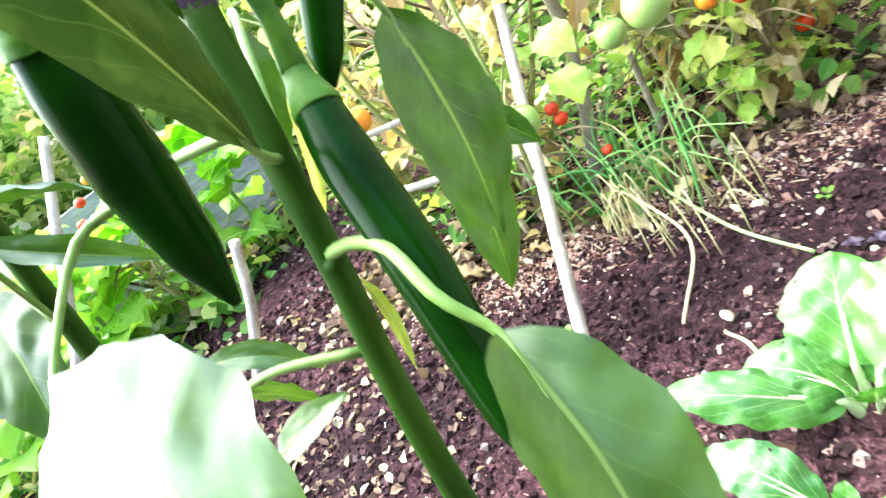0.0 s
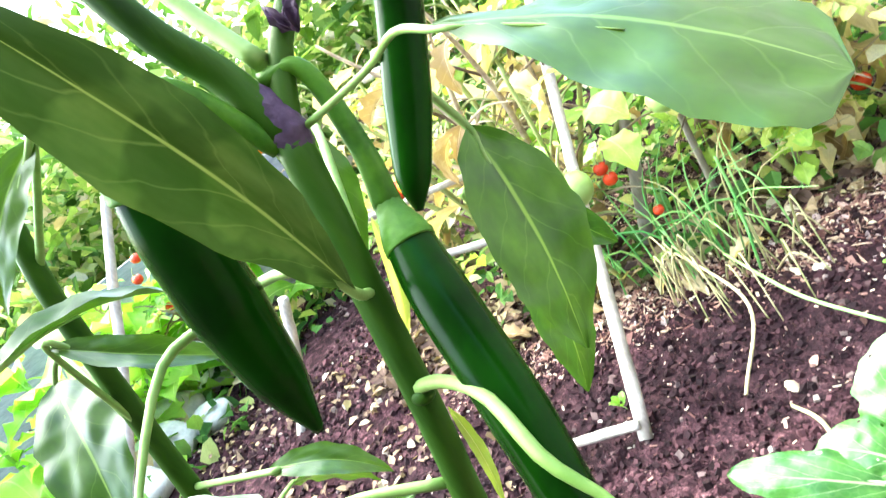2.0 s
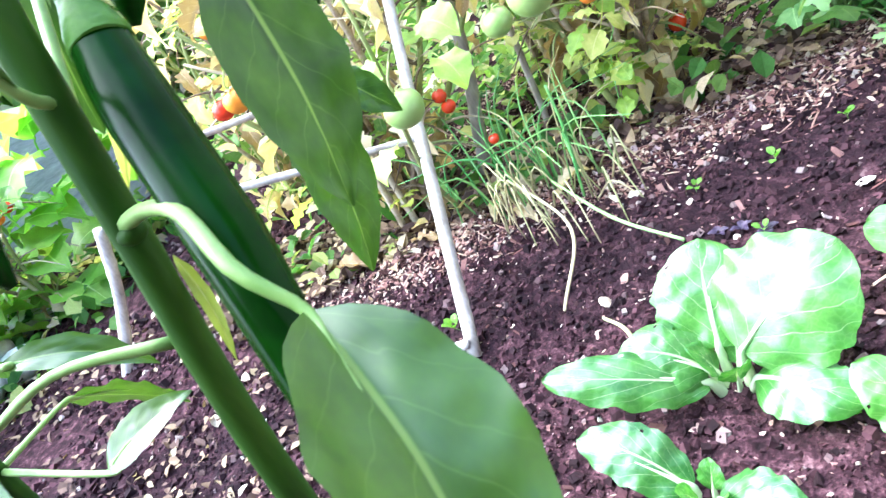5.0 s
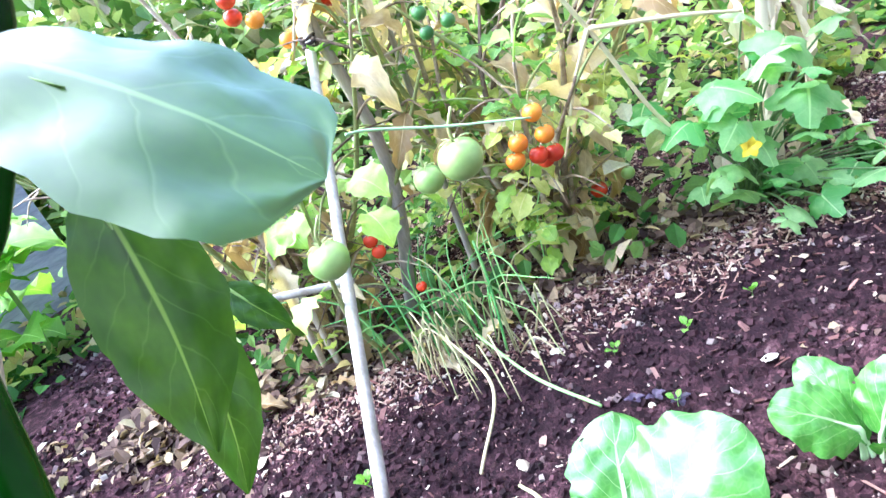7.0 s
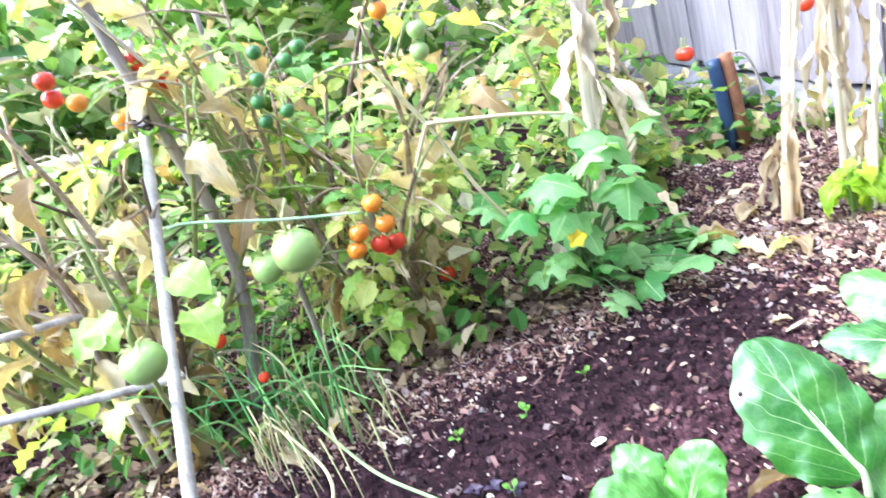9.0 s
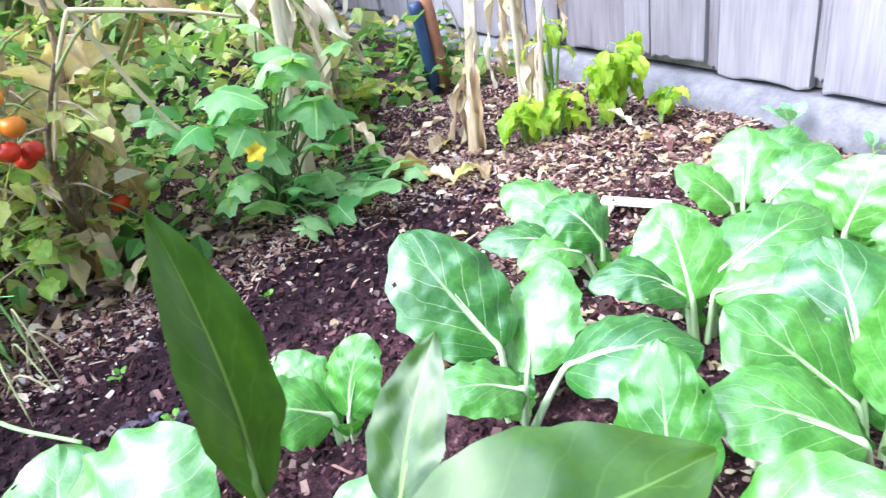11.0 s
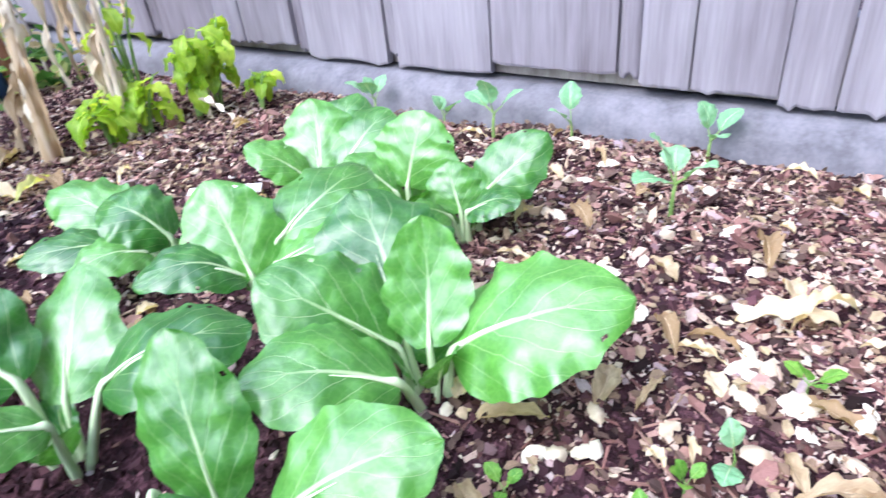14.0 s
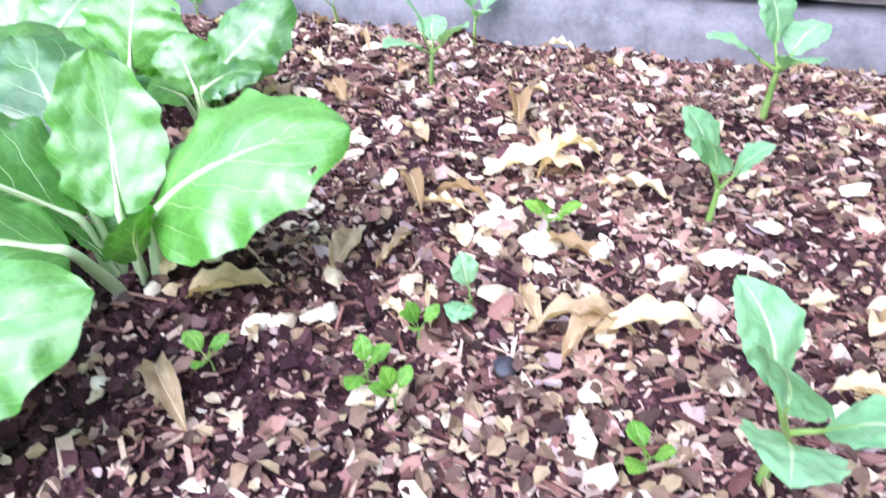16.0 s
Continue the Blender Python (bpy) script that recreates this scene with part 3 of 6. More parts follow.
def sample(n, x0, x1, y0, y1, density):
    """n places in a rectangle, thinned by density(x, y)."""
    got = []
    total = 0
    while total < n:
        p = np.stack([nrng.uniform(x0, x1, 4 * n), nrng.uniform(y0, y1, 4 * n)], -1)
        p = p[nrng.uniform(0, 1, 4 * n) < density(p[:, 0], p[:, 1])]
        got.append(p)
        total += len(p)
    return np.concatenate(got)[:n]


PLANTED = [(0.58, 0.29), (0.41, 0.5), (0.42, 0.34), (0.6, 0.48), (0.5, 0.42), (0.61, 0.61), (0.78, 0.55), (0.79, 0.43)]    # mulch thinned to bare dark soil round these, imitating shade under the leaves


def mulch(x, y):
    m = np.clip((x - 0.42 + 0.14 * np.clip((0.28 - y) / 0.1, 0, 1) - 0.22 * np.clip(y - 0.45, 0, 0.4)) / 0.14, 0, 1)
    far = np.clip((y - 0.86 - 0.15 * (x - 0.1)) / 0.08, 0, 1) * 0.8
    m = np.maximum(m, far)
    m = m * (1 - 0.85 * trench(x, y))
    # fewer pale chips under the plants, standing in for the leaves' shade
    for px, py in PLANTED:
        m = m * (1 - 0.92 * np.exp(-((x - px) ** 2 + (y - py) ** 2) / 0.07 ** 2))
    m = np.maximum(m, 0.05)
    return np.clip(m * (0.75 + 0.4 * lattice(x, y, 0.09, 21)), 0, 1) * (x < 1.075)


def chip_sizes(n, lo, hi):
    l = lo + (hi - lo) * nrng.uniform(0, 1, n) ** 2.6
    return l, l * nrng.uniform(0.2, 0.6, n), np.maximum(0.0008, l * nrng.uniform(0.06, 0.2, n))


pts = sample(92000, -0.5, 1.08, -0.35, 1.5, mulch)
scatter_boxes("bark_crumbs", pts, chip_sizes(len(pts), 0.0026, 0.0095), CHIPS, "fine reddish brown bark crumbs of the mulch", "mulch", 0.55, 0.3)
pts = sample(7500, -0.5, 1.08, -0.35, 1.5, mulch)
scatter_boxes("wood_chips", pts, chip_sizes(len(pts), 0.006, 0.018), CHIPS, "reddish brown and tan wood chip mulch with bark crumbs", "mulch", 0.38, 0.3)
pts = sample(32000, -0.65, 0.85, -0.3, 1.3, lambda x, y: np.clip(1.05 - mulch(x, y), 0.08, 1))
l = 0.0018 + 0.009 * nrng.uniform(0, 1, len(pts)) ** 3
scatter_boxes("soil_crumbs", pts, (l, l * nrng.uniform(0.7, 1, len(pts)), l * nrng.uniform(0.5, 0.9, len(pts))), CLODS, "dark crumbs and small clods of loose soil", "soil", 0.6, 0.15)


pts = sample(11000, -1.6, -0.6, 0.4, 1.6, lambda x, y: np.clip(0.7 + lattice(x, y, 0.2, 71), 0, 1))
l = 0.003 + 0.012 * nrng.uniform(0, 1, len(pts)) ** 3
scatter_boxes("soil_crumbs", pts, (l, l * nrng.uniform(0.7, 1, len(pts)), l * nrng.uniform(0.5, 0.9, len(pts))), CLODS, "loose crumbs of dry soil towards the raised bed", "soil", 0.6, 0.15)
pts = sample(1700, -0.5, 0.75, 0.0, 1.05, lambda x, y: np.clip(1.05 - 1.4 * mulch(x, y), 0.02, 1))
l = 0.005 + 0.011 * nrng.uniform(0, 1, len(pts)) ** 2.5
scatter_boxes("soil_clods", pts, (l, l * nrng.uniform(0.7, 1, len(pts)), l * nrng.uniform(0.5, 0.8, len(pts))), SOIL, "dark lumpy clods of damp garden soil", "soil", 0.6, 0.1)


def flakes(name, pts, sizes, label, curl=0.5, tilt=0.3, material=FLAKES):
    """Torn, slightly curled flakes of bark and leaf, each an uneven seven-sided scrap with a little thickness."""
    n, k = len(pts), 7
    ang = np.linspace(0, 2 * np.pi, k, endpoint=False)[None] + nrng.uniform(-0.3, 0.3, (n, k))
    rad = nrng.uniform(0.55, 1.1, (n, k)) * sizes[:, None] * 0.5
    asp = nrng.uniform(0.3, 0.75, n)[:, None]
    x, y = np.cos(ang) * rad, np.sin(ang) * rad * asp
    bend = nrng.normal(0, curl, n)[:, None] / sizes[:, None]
    z = bend * (x * x + 2.0 * y * y) + nrng.uniform(-0.05, 0.05, (n, k)) * sizes[:, None]
    top = np.concatenate([np.zeros((n, 1, 3)), np.stack([x, y, z], -1)], 1)
    low = top - np.array([0, 0, 1.0]) * np.minimum(0.0012, sizes * 0.06)[:, None, None]
    v = np.concatenate([top, low], 1)
    a, p, q = nrng.uniform(0, 6.283, n)[:, None], nrng.normal(0, tilt, n)[:, None], nrng.normal(0, tilt, n)[:, None]
    y1, z1 = v[..., 1] * np.cos(p) - v[..., 2] * np.sin(p), v[..., 1] * np.sin(p) + v[..., 2] * np.cos(p)
    x2, z2 = v[..., 0] * np.cos(q) + z1 * np.sin(q), -v[..., 0] * np.sin(q) + z1 * np.cos(q)
    x3, y3 = x2 * np.cos(a) - y1 * np.sin(a), x2 * np.sin(a) + y1 * np.cos(a)
    h = ground_z(pts[:, 0], pts[:, 1]) + 0.0025 + 0.22 * sizes * np.abs(np.sin(p[:, 0]) + np.sin(q[:, 0]))
    out = np.stack([x3 + pts[:, :1], y3 + pts[:, 1:2], z2 + h[:, None]], -1).reshape(-1, 3)
    tri = []
    for i in range(k):
        j = (i + 1) % k
        tri += [(0, 1 + i, 1 + j), (8, 9 + j, 9 + i), (1 + i, 9 + i, 9 + j), (1 + i, 9 + j, 1 + j)]
    faces = (np.arange(n)[:, None, None] * 16 + np.array(tri)[None]).reshape(-1, 3)
    me = bpy.data.meshes.new(name)
    me.from_pydata(out.tolist(), [], faces.tolist())
    return tagged(part(name, me, material), label, "mulch", kind="stuff")


pts = sample(7000, 0.0, 1.07, -0.35, 1.2, mulch)
flakes("bark_flakes", pts, 0.006 + 0.014 * nrng.uniform(0, 1, len(pts)) ** 2.0, "torn brown bark and leaf flakes lying over the mulch")
pts = sample(3000, 0.2, 1.07, -0.35, 1.2, mulch)
l = nrng.uniform(0.008, 0.03, len(pts))
scatter_boxes("wood_fibres", pts, (l, nrng.uniform(0.0012, 0.0028, len(pts)), nrng.uniform(0.0008, 0.0014, len(pts))), STRAW, "thin splinters of wood and stalk in the mulch", "mulch", 0.25, 1.2)
pts = sample(300, 0.3, 1.07, -0.35, 1.2, mulch)
flakes("leaf_flakes", pts, nrng.uniform(0.018, 0.036, len(pts)), "broad torn pieces of dead brown leaves on the mulch", 0.9, 0.35)
strip = lambda x, y: np.exp(-((y - 0.985 - 0.08 * x) / 0.07) ** 2) * np.clip((0.75 - x) / 0.2, 0, 1)
pts = sample(1500, -0.35, 0.8, 0.86, 1.2, strip)
l = nrng.uniform(0.008, 0.034, len(pts))
scatter_boxes("straw", pts, (l, nrng.uniform(0.0012, 0.003, len(pts)), nrng.uniform(0.0008, 0.0015, len(pts))), STRAW, "reddish dry straw and stalk bits along the tomato row", "straw", 0.25, 0.8)
pts = sample(3600, -0.35, 0.8, 0.86, 1.2, strip)
flakes("leaf_crumbs", pts, 0.004 + 0.012 * nrng.uniform(0, 1, len(pts)) ** 2, "crumbled reddish leaf litter under the tomato row", 0.6, 0.4)


def dry_leaf(x, y, length, width, yaw, curl, material=DRY_LEAF, label="curled tan dry leaf lying on the mulch"):
    z = gz(x, y) + 0.007
    d = Vector((math.cos(yaw), math.sin(yaw), 0))
    t = thing("dry_leaf", (x, y, z), label, "leaf", "fallen leaves")
    a, b = Vector((x, y, z)) - d * length / 2, Vector((x, y, z)) + d * length / 2
    part("leaf_blade", blade(a, b, width, (rng.uniform(-0.2, 0.2), rng.uniform(-0.2, 0.2), 1), "oval", curl, rng.uniform(0.3, 1.1), 0.05, rng.randint(0, 9999), 18, 6, ragged=0.05, pucker=0.13), material, t)


for x, y, l, w, yaw, curl in [(0.581, 0.25, 0.06, 0.024, -1.0, 0.1), (0.759, 0.1, 0.075, 0.022, -1.2, 0.2), (0.772, 0.075, 0.06, 0.02, -0.8, 0.3), (0.78, 0.1, 0.045, 0.018, 0.4, 0.25), (0.604, 0.045, 0.06, 0.022, -1.3, 0.2), (0.6, 0.035, 0.05, 0.02, -0.7, 0.25), (0.612, 0.01, 0.06, 0.022, -1.2, 0.15),
                              (0.709, 0.177, 0.045, 0.018, 0.6, 0.35), (0.744, 0.027, 0.05, 0.016, 1.4, 0.15), (0.675, 0.059, 0.05, 0.016, 1.2, 0.1), (0.647, 0.205, 0.045, 0.022, 0.1, 0.1), (0.503, 0.232, 0.05, 0.018, 0.9, 0.25), (0.83, 0.13, 0.05, 0.028, 0.3, 0.2)]:
    dry_leaf(x, y, l, w, yaw, curl)
for x, y, l, w in [(0.62, 0.99, 0.06, 0.04), (0.67, 0.95, 0.05, 0.03), (0.6, 1.05, 0.07, 0.05), (0.69, 1.1, 0.06, 0.04), (-0.1, 0.93, 0.07, 0.025), (-0.25, 0.95, 0.09, 0.015), (-0.02, 0.96, 0.07, 0.03), (-0.14, 0.97, 0.06, 0.03), (0.85, 0.3, 0.05, 0.02), (0.78, 0.2, 0.04, 0.02), (-0.4, 0.98, 0.08, 0.03), (0.375, 0.591, 0.05, 0.02)]:
    dry_leaf(x, y, l, w, rng.uniform(0, 6.3), rng.uniform(0.05, 0.2))
dry_leaf(0.655, 0.965, 0.06, 0.022, 0.2, 0.1, YEL_LEAF, "yellow fallen leaf on the soil")
for _ in range(60):
    x, y = rng.uniform(0.5, 1.05), rng.uniform(-0.25, 0.95)
    dry_leaf(x, y, rng.uniform(0.015, 0.045), rng.uniform(0.009, 0.02), rng.uniform(0, 6.3), rng.uniform(0.0, 0.3))


def shell(x, y, size, yaw):
    z = gz(x, y) + size * 0.18
    t = thing("nut_shell", (x, y, z), "pale ivory split nut shell on the mulch", "shell", "nut shells")
    b = bmesh.new()
    for k in (0.0, 0.0008):
        blade((0, -size / 2, k), (0, size / 2, k), size * rng.uniform(0.5, 0.75), (0, 0, 1), "oval", rng.uniform(0.1, 0.22), -0.35, 0.05, rng.randint(0, 9999), 8, 3, 0.35, 0.1, bm=b)
    part("shell_half", b, SHELL, t, m=Matrix.Translation((x, y, z)) @ Euler((rng.uniform(-0.4, 0.4), rng.uniform(-0.4, 0.4), yaw)).to_matrix().to_4x4())


for _ in range(45):
    shell(rng.uniform(0.55, 1.04), rng.uniform(-0.2, 0.6), rng.uniform(0.018, 0.03), rng.uniform(0, 6.3))
for _ in range(95):
    shell(rng.uniform(0.5, 1.04), rng.uniform(-0.2, 0.7) if rng.random() < 0.85 else rng.uniform(0.7, 1.1), rng.uniform(0.012, 0.026), rng.uniform(0, 6.3))
for x, y in [(0.574, 0.21), (0.586, 0.197), (0.592, 0.19), (0.565, 0.222), (0.715, 0.117), (0.708, 0.125), (0.698, 0.112), (0.696, -0.061), (0.69, -0.05), (0.62, 0.2), (0.605, 0.03), (0.38, 0.9), (0.27, 0.75), (0.1, 0.68), (-0.02, 0.72), (0.05, 0.9)]:
    shell(x, y, 0.02, rng.uniform(0, 6.3))


lab = bmesh.new()
bmesh.ops.create_cube(lab, size=1.0)
bmesh.ops.scale(lab, vec=(0.085, 0.017, 0.0025), verts=lab.verts)
bmesh.ops.bevel(lab, geom=lab.edges, offset=0.0008, segments=1)
tagged(part("plant_label", lab, PLASTIC, m=Matrix.Translation((0.741, 0.7, gz(0.741, 0.7) + 0.014)) @ Euler((0.1, 0.05, -0.93)).to_matrix().to_4x4(), smooth=False), "white plastic plant label lying on the soil", "plant label")
b = bmesh.new()
bmesh.ops.create_icosphere(b, subdivisions=3, radius=1)
for v in b.verts:
    v.co *= 1 + 0.25 * noise.noise(v.co * 1.3)
    v.co = Vector((v.co.x * 0.0075, v.co.y * 0.006, v.co.z * 0.004))
tagged(part("pebble", b, SLATE, m=Matrix.Translation((0.57, 0.078, gz(0.57, 0.078) + 0.006))), "dark bluish grey pebble in the mulch", "stone")


# ---- leafy greens ----
def choy_leaf(plant, root, joint, tip, width, normal=None, arch=0.12, fold=0.1, seed=1, material=None, stalk_r=0.0045, shape="choy", stalk=None, holes=0, wave=0.012, pucker=0.05, cup=0.1):
    """A stalk from root to joint, a blade from joint to tip, the stalk running on as its midrib."""
    root, joint, tip = Vector(root), Vector(joint), Vector(tip)
    along = (tip - joint).normalized()
    if normal is None:
        out = Vector((tip.x - root.x, tip.y - root.y, 0))
        out = out.normalized() if out.length > 1e-4 else Vector((0, -1, 0))
        normal = UP * 1.0 - out * (0.25 + 1.1 * max(0.0, along.z))
    lf = part("leaf", blade(joint, tip, width, normal, shape, arch, fold, wave, seed, 34, 11, cup, 0.04, holes=holes, pucker=pucker), material or CHOY_LEAF, plant)
    z = Vector(normal)
    z = (z - along * z.dot(along)).normalized()
    L = (tip - joint).length
    b = bmesh.new()
    mid = [joint + along * (L * u) + z * (arch * L * 4 * u * (1 - u) + 0.0002) for u in (0.0, 0.1, 0.25, 0.45)]
    knee = root.lerp(joint, 0.5) + (UP * 0.03 * (joint - root).length)
    tube(b, [root, knee, *mid], [stalk_r * 1.2, stalk_r, stalk_r * 0.75, stalk_r * 0.45, stalk_r * 0.22, stalk_r * 0.05], 8, 20, 0.62)
    part("stalk", b, stalk or CHOY_STALK, lf, "pale juicy leaf stalk")
    return lf


def pak_choi(x, y, leaves, label="young bright green pak choi with glossy spoon leaves", material=None):
    """A rosette; leaves: (where the blade begins, where it ends, breadth, the way it faces, arch)."""
    z = gz(x, y) - 0.004
    p = thing("pak_choi", (x, y, z), label, "vegetable plant", "pak choi in the bed")
    for i, (joint, tip, w, normal, arch) in enumerate(leaves):
        out = Vector((joint[0] - x, joint[1] - y, 0))
        root = Vector((x, y, z)) + (out * (0.012 / out.length) if out.length > 0.012 else out)
        joint = Vector(joint).lerp(root, 0.2)
        seed = int(abs(tip[0] * 7919 + tip[1] * 104729) * 100) % 99991
        choy_leaf(p, root, joint, tip, w, normal, arch=arch, fold=0.08, cup=0.26 if arch > 0 else -0.1, seed=seed, holes=(1, 0, 2)[i % 3], wave=0.02, pucker=0.03, material=material, stalk_r=0.0036 + 0.02 * w)
    big = sum(w for _, _, w, _, _ in leaves) / len(leaves)
    for k in range(3):
        a = 2.1 * k + x * 37
        o = Vector((math.cos(a), math.sin(a), 0))
        base = Vector((x, y, z)) + o * 0.006
        choy_leaf(p, base, base + o * big * 0.06 + UP * big * 0.28, base + o * big * 0.3 + UP * big * 0.75, big * 0.42, UP * 0.5 - o, arch=0.06, fold=0.3, seed=k + int(x * 1000), wave=0.02, pucker=0.03, stalk_r=0.003)
    return p


pak_choi(0.574, 0.307, [((0.588, 0.292, 0.055), (0.63, 0.182, 0.098), 0.1, (-0.32, -0.2, 0.92), 0.15), ((0.578, 0.305, 0.064), (0.616, 0.326, 0.132), 0.062, (-0.75, -0.45, 0.48), -0.05), ((0.568, 0.325, 0.062), (0.53, 0.405, 0.112), 0.09, (-0.4, -0.35, 0.85), 0.1), ((0.583, 0.335, 0.078), (0.64, 0.405, 0.122), 0.105, (-0.45, -0.35, 0.8), 0.08), ((0.53, 0.3, 0.07), (0.47, 0.372, 0.082), 0.078, (-0.25, -0.2, 0.95), 0.12)], "large glossy pak choi rosette with nibbled leaf edges")
pak_choi(0.411, 0.508, [((0.417, 0.531, 0.08), (0.39, 0.625, 0.147), 0.098, (-0.2, -0.4, 0.85), 0.06), ((0.432, 0.514, 0.05), (0.5, 0.56, 0.1), 0.072, (-0.6, -0.3, 0.7), 0.08), ((0.448, 0.474, 0.075), (0.525, 0.415, 0.072), 0.08, (-0.2, -0.1, 0.97), 0.18), ((0.405, 0.478, 0.072), (0.332, 0.505, 0.078), 0.05, (-0.2, -0.3, 0.93), 0.15)])
pak_choi(0.416, 0.345, [((0.424, 0.352, 0.045), (0.456, 0.396, 0.13), 0.066, (-0.7, -0.45, 0.55), 0.05), ((0.432, 0.308, 0.055), (0.492, 0.238, 0.083), 0.078, (-0.35, -0.2, 0.92), 0.12), ((0.4, 0.37, 0.082), (0.342, 0.31, 0.06), 0.07, (-0.2, -0.1, 0.95), 0.12)], "pak choi with broad spreading leaves and white midribs")
pak_choi(0.6, 0.48, [((0.605, 0.47, 0.092), (0.715, 0.452, 0.1), 0.085, (-0.3, -0.2, 0.93), 0.14), ((0.592, 0.46, 0.08), (0.638, 0.402, 0.092), 0.045, (-0.3, -0.3, 0.9), 0.1), ((0.575, 0.47, 0.075), (0.598, 0.525, 0.128), 0.08, (-0.5, -0.5, 0.7), 0.06), ((0.575, 0.478, 0.075), (0.512, 0.528, 0.08), 0.05, (-0.2, -0.3, 0.93), 0.2)], "tall pak choi with arching pale green leaves")
pak_choi(0.61, 0.605, [((0.605, 0.612, 0.06), (0.585, 0.675, 0.08), 0.07, (-0.3, -0.3, 0.9), 0.28), ((0.59, 0.65, 0.06), (0.578, 0.745, 0.085), 0.07, (-0.3, -0.4, 0.85), 0.1), ((0.57, 0.645, 0.06), (0.502, 0.687, 0.062), 0.05, (-0.2, -0.3, 0.93), 0.14), ((0.58, 0.618, 0.055), (0.515, 0.64, 0.05), 0.045, (-0.2, -0.4, 0.9), 0.2)], "pak choi with leaves curled over at their edges")
pak_choi(0.775, 0.555, [((0.77, 0.57, 0.06), (0.818, 0.61, 0.108), 0.085, (-0.6, -0.4, 0.6), 0.06), ((0.782, 0.547, 0.065), (0.858, 0.53, 0.09), 0.085, (-0.5, -0.3, 0.8), 0.08), ((0.752, 0.573, 0.06), (0.72, 0.62, 0.09), 0.05, (-0.3, -0.4, 0.85), 0.1), ((0.79, 0.565, 0.07), (0.866, 0.58, 0.1), 0.08, (-0.6, -0.3, 0.7), 0.06)])
pak_choi(0.79, 0.46, [((0.79, 0.468, 0.05), (0.825, 0.462, 0.11), 0.09, (-0.7, -0.25, 0.6), 0.06), ((0.778, 0.475, 0.045), (0.77, 0.53, 0.07), 0.06, (-0.3, -0.4, 0.85), 0.12)], "pak choi with a ragged nibbled leaf")
pak_choi(0.8, 0.405, [((0.808, 0.396, 0.038), (0.866, 0.343, 0.086), 0.066, (-0.6, -0.3, 0.7), 0.1), ((0.79, 0.405, 0.03), (0.81, 0.428, 0.066), 0.06, (-0.7, -0.4, 0.5), 0.05), ((0.785, 0.395, 0.035), (0.8, 0.342, 0.044), 0.045, (-0.3, -0.1, 0.9), 0.12), ((0.775, 0.41, 0.03), (0.74, 0.43, 0.045), 0.04, (-0.3, -0.1, 0.9), 0.12)])
pak_choi(0.077, 0.537, [((0.075, 0.55, 0.05), (0.092, 0.622, 0.1), 0.09, (0.05, -0.5, 0.85), 0.06), ((0.09, 0.537, 0.052), (0.182, 0.56, 0.105), 0.115, (-0.1, -0.45, 0.88), 0.1), ((0.06, 0.537, 0.04), (-0.005, 0.558, 0.06), 0.062, (0.0, -0.4, 0.9), 0.14), ((0.055, 0.53, 0.03), (-0.072, 0.54, 0.075), 0.05, (0.0, -0.4, 0.9), 0.1), ((0.095, 0.52, 0.03), (0.155, 0.47, 0.03), 0.06, (0.0, -0.3, 0.95), 0.16)], "broad pak choi with small holes in its leaves")
pak_choi(0.03, 0.43, [((0.02, 0.44, 0.03), (-0.055, 0.49, 0.05), 0.05, (0.0, -0.4, 0.9), 0.14), ((0.035, 0.425, 0.03), (0.09, 0.39, 0.04), 0.05, (0.0, -0.3, 0.95), 0.12)], "small pak choi with two spreading leaves")
pak_choi(0.29, 0.585, [((0.292, 0.585, 0.03), (0.328, 0.59, 0.092), 0.055, (-0.6, -0.5, 0.5), 0.05), ((0.28, 0.592, 0.035), (0.215, 0.606, 0.066), 0.062, (-0.1, -0.5, 0.85), 0.12), ((0.283, 0.6, 0.03), (0.262, 0.65, 0.07), 0.05, (-0.2, -0.6, 0.7), 0.08)], "small pak choi with upright leaves")
pak_choi(0.2, 0.42, [((0.19, 0.43, 0.04), (0.15, 0.47, 0.075), 0.05, (-0.1, -0.4, 0.9), 0.12), ((0.215, 0.42, 0.05), (0.275, 0.44, 0.1), 0.065, (-0.3, -0.5, 0.8), 0.1)], "dark glossy pak choi with a white midrib")


def seedling(x, y, size, n, turn, material=SEED_LEAF, label="pale bluish green collard seedling in the mulch"):
    z = gz(x, y)
    p = thing("seedling", (x, y, z), label, "seedling", "seedlings along the fence")
    top = Vector((x + rng.uniform(-0.004, 0.004), y, z + size * 0.55))
    part("stem", tube(bmesh.new(), [(x, y, z - 0.004), (x, y, z + size * 0.3), top], [size * 0.045, size * 0.035, size * 0.03], 7), STEM_PALE, p)
    for i in range(n):
        a = turn + 2.4 * i + rng.uniform(-0.3, 0.3)
        e = rng.uniform(0.35, 1.0) if i else 1.15
        L = size * rng.uniform(0.75, 1.05)
        out = Vector((math.cos(a) * math.cos(e), math.sin(a) * math.cos(e), math.sin(e)))
        joint = top + out * L * 0.3
        choy_leaf(p, top, joint, joint + out * L * 0.8 - UP * L * 0.12, L * rng.uniform(0.5, 0.65), seed=rng.randint(0, 9999), material=material, stalk_r=size * 0.022, shape="oval", stalk=STEM_PALE, arch=0.1, fold=0.2)


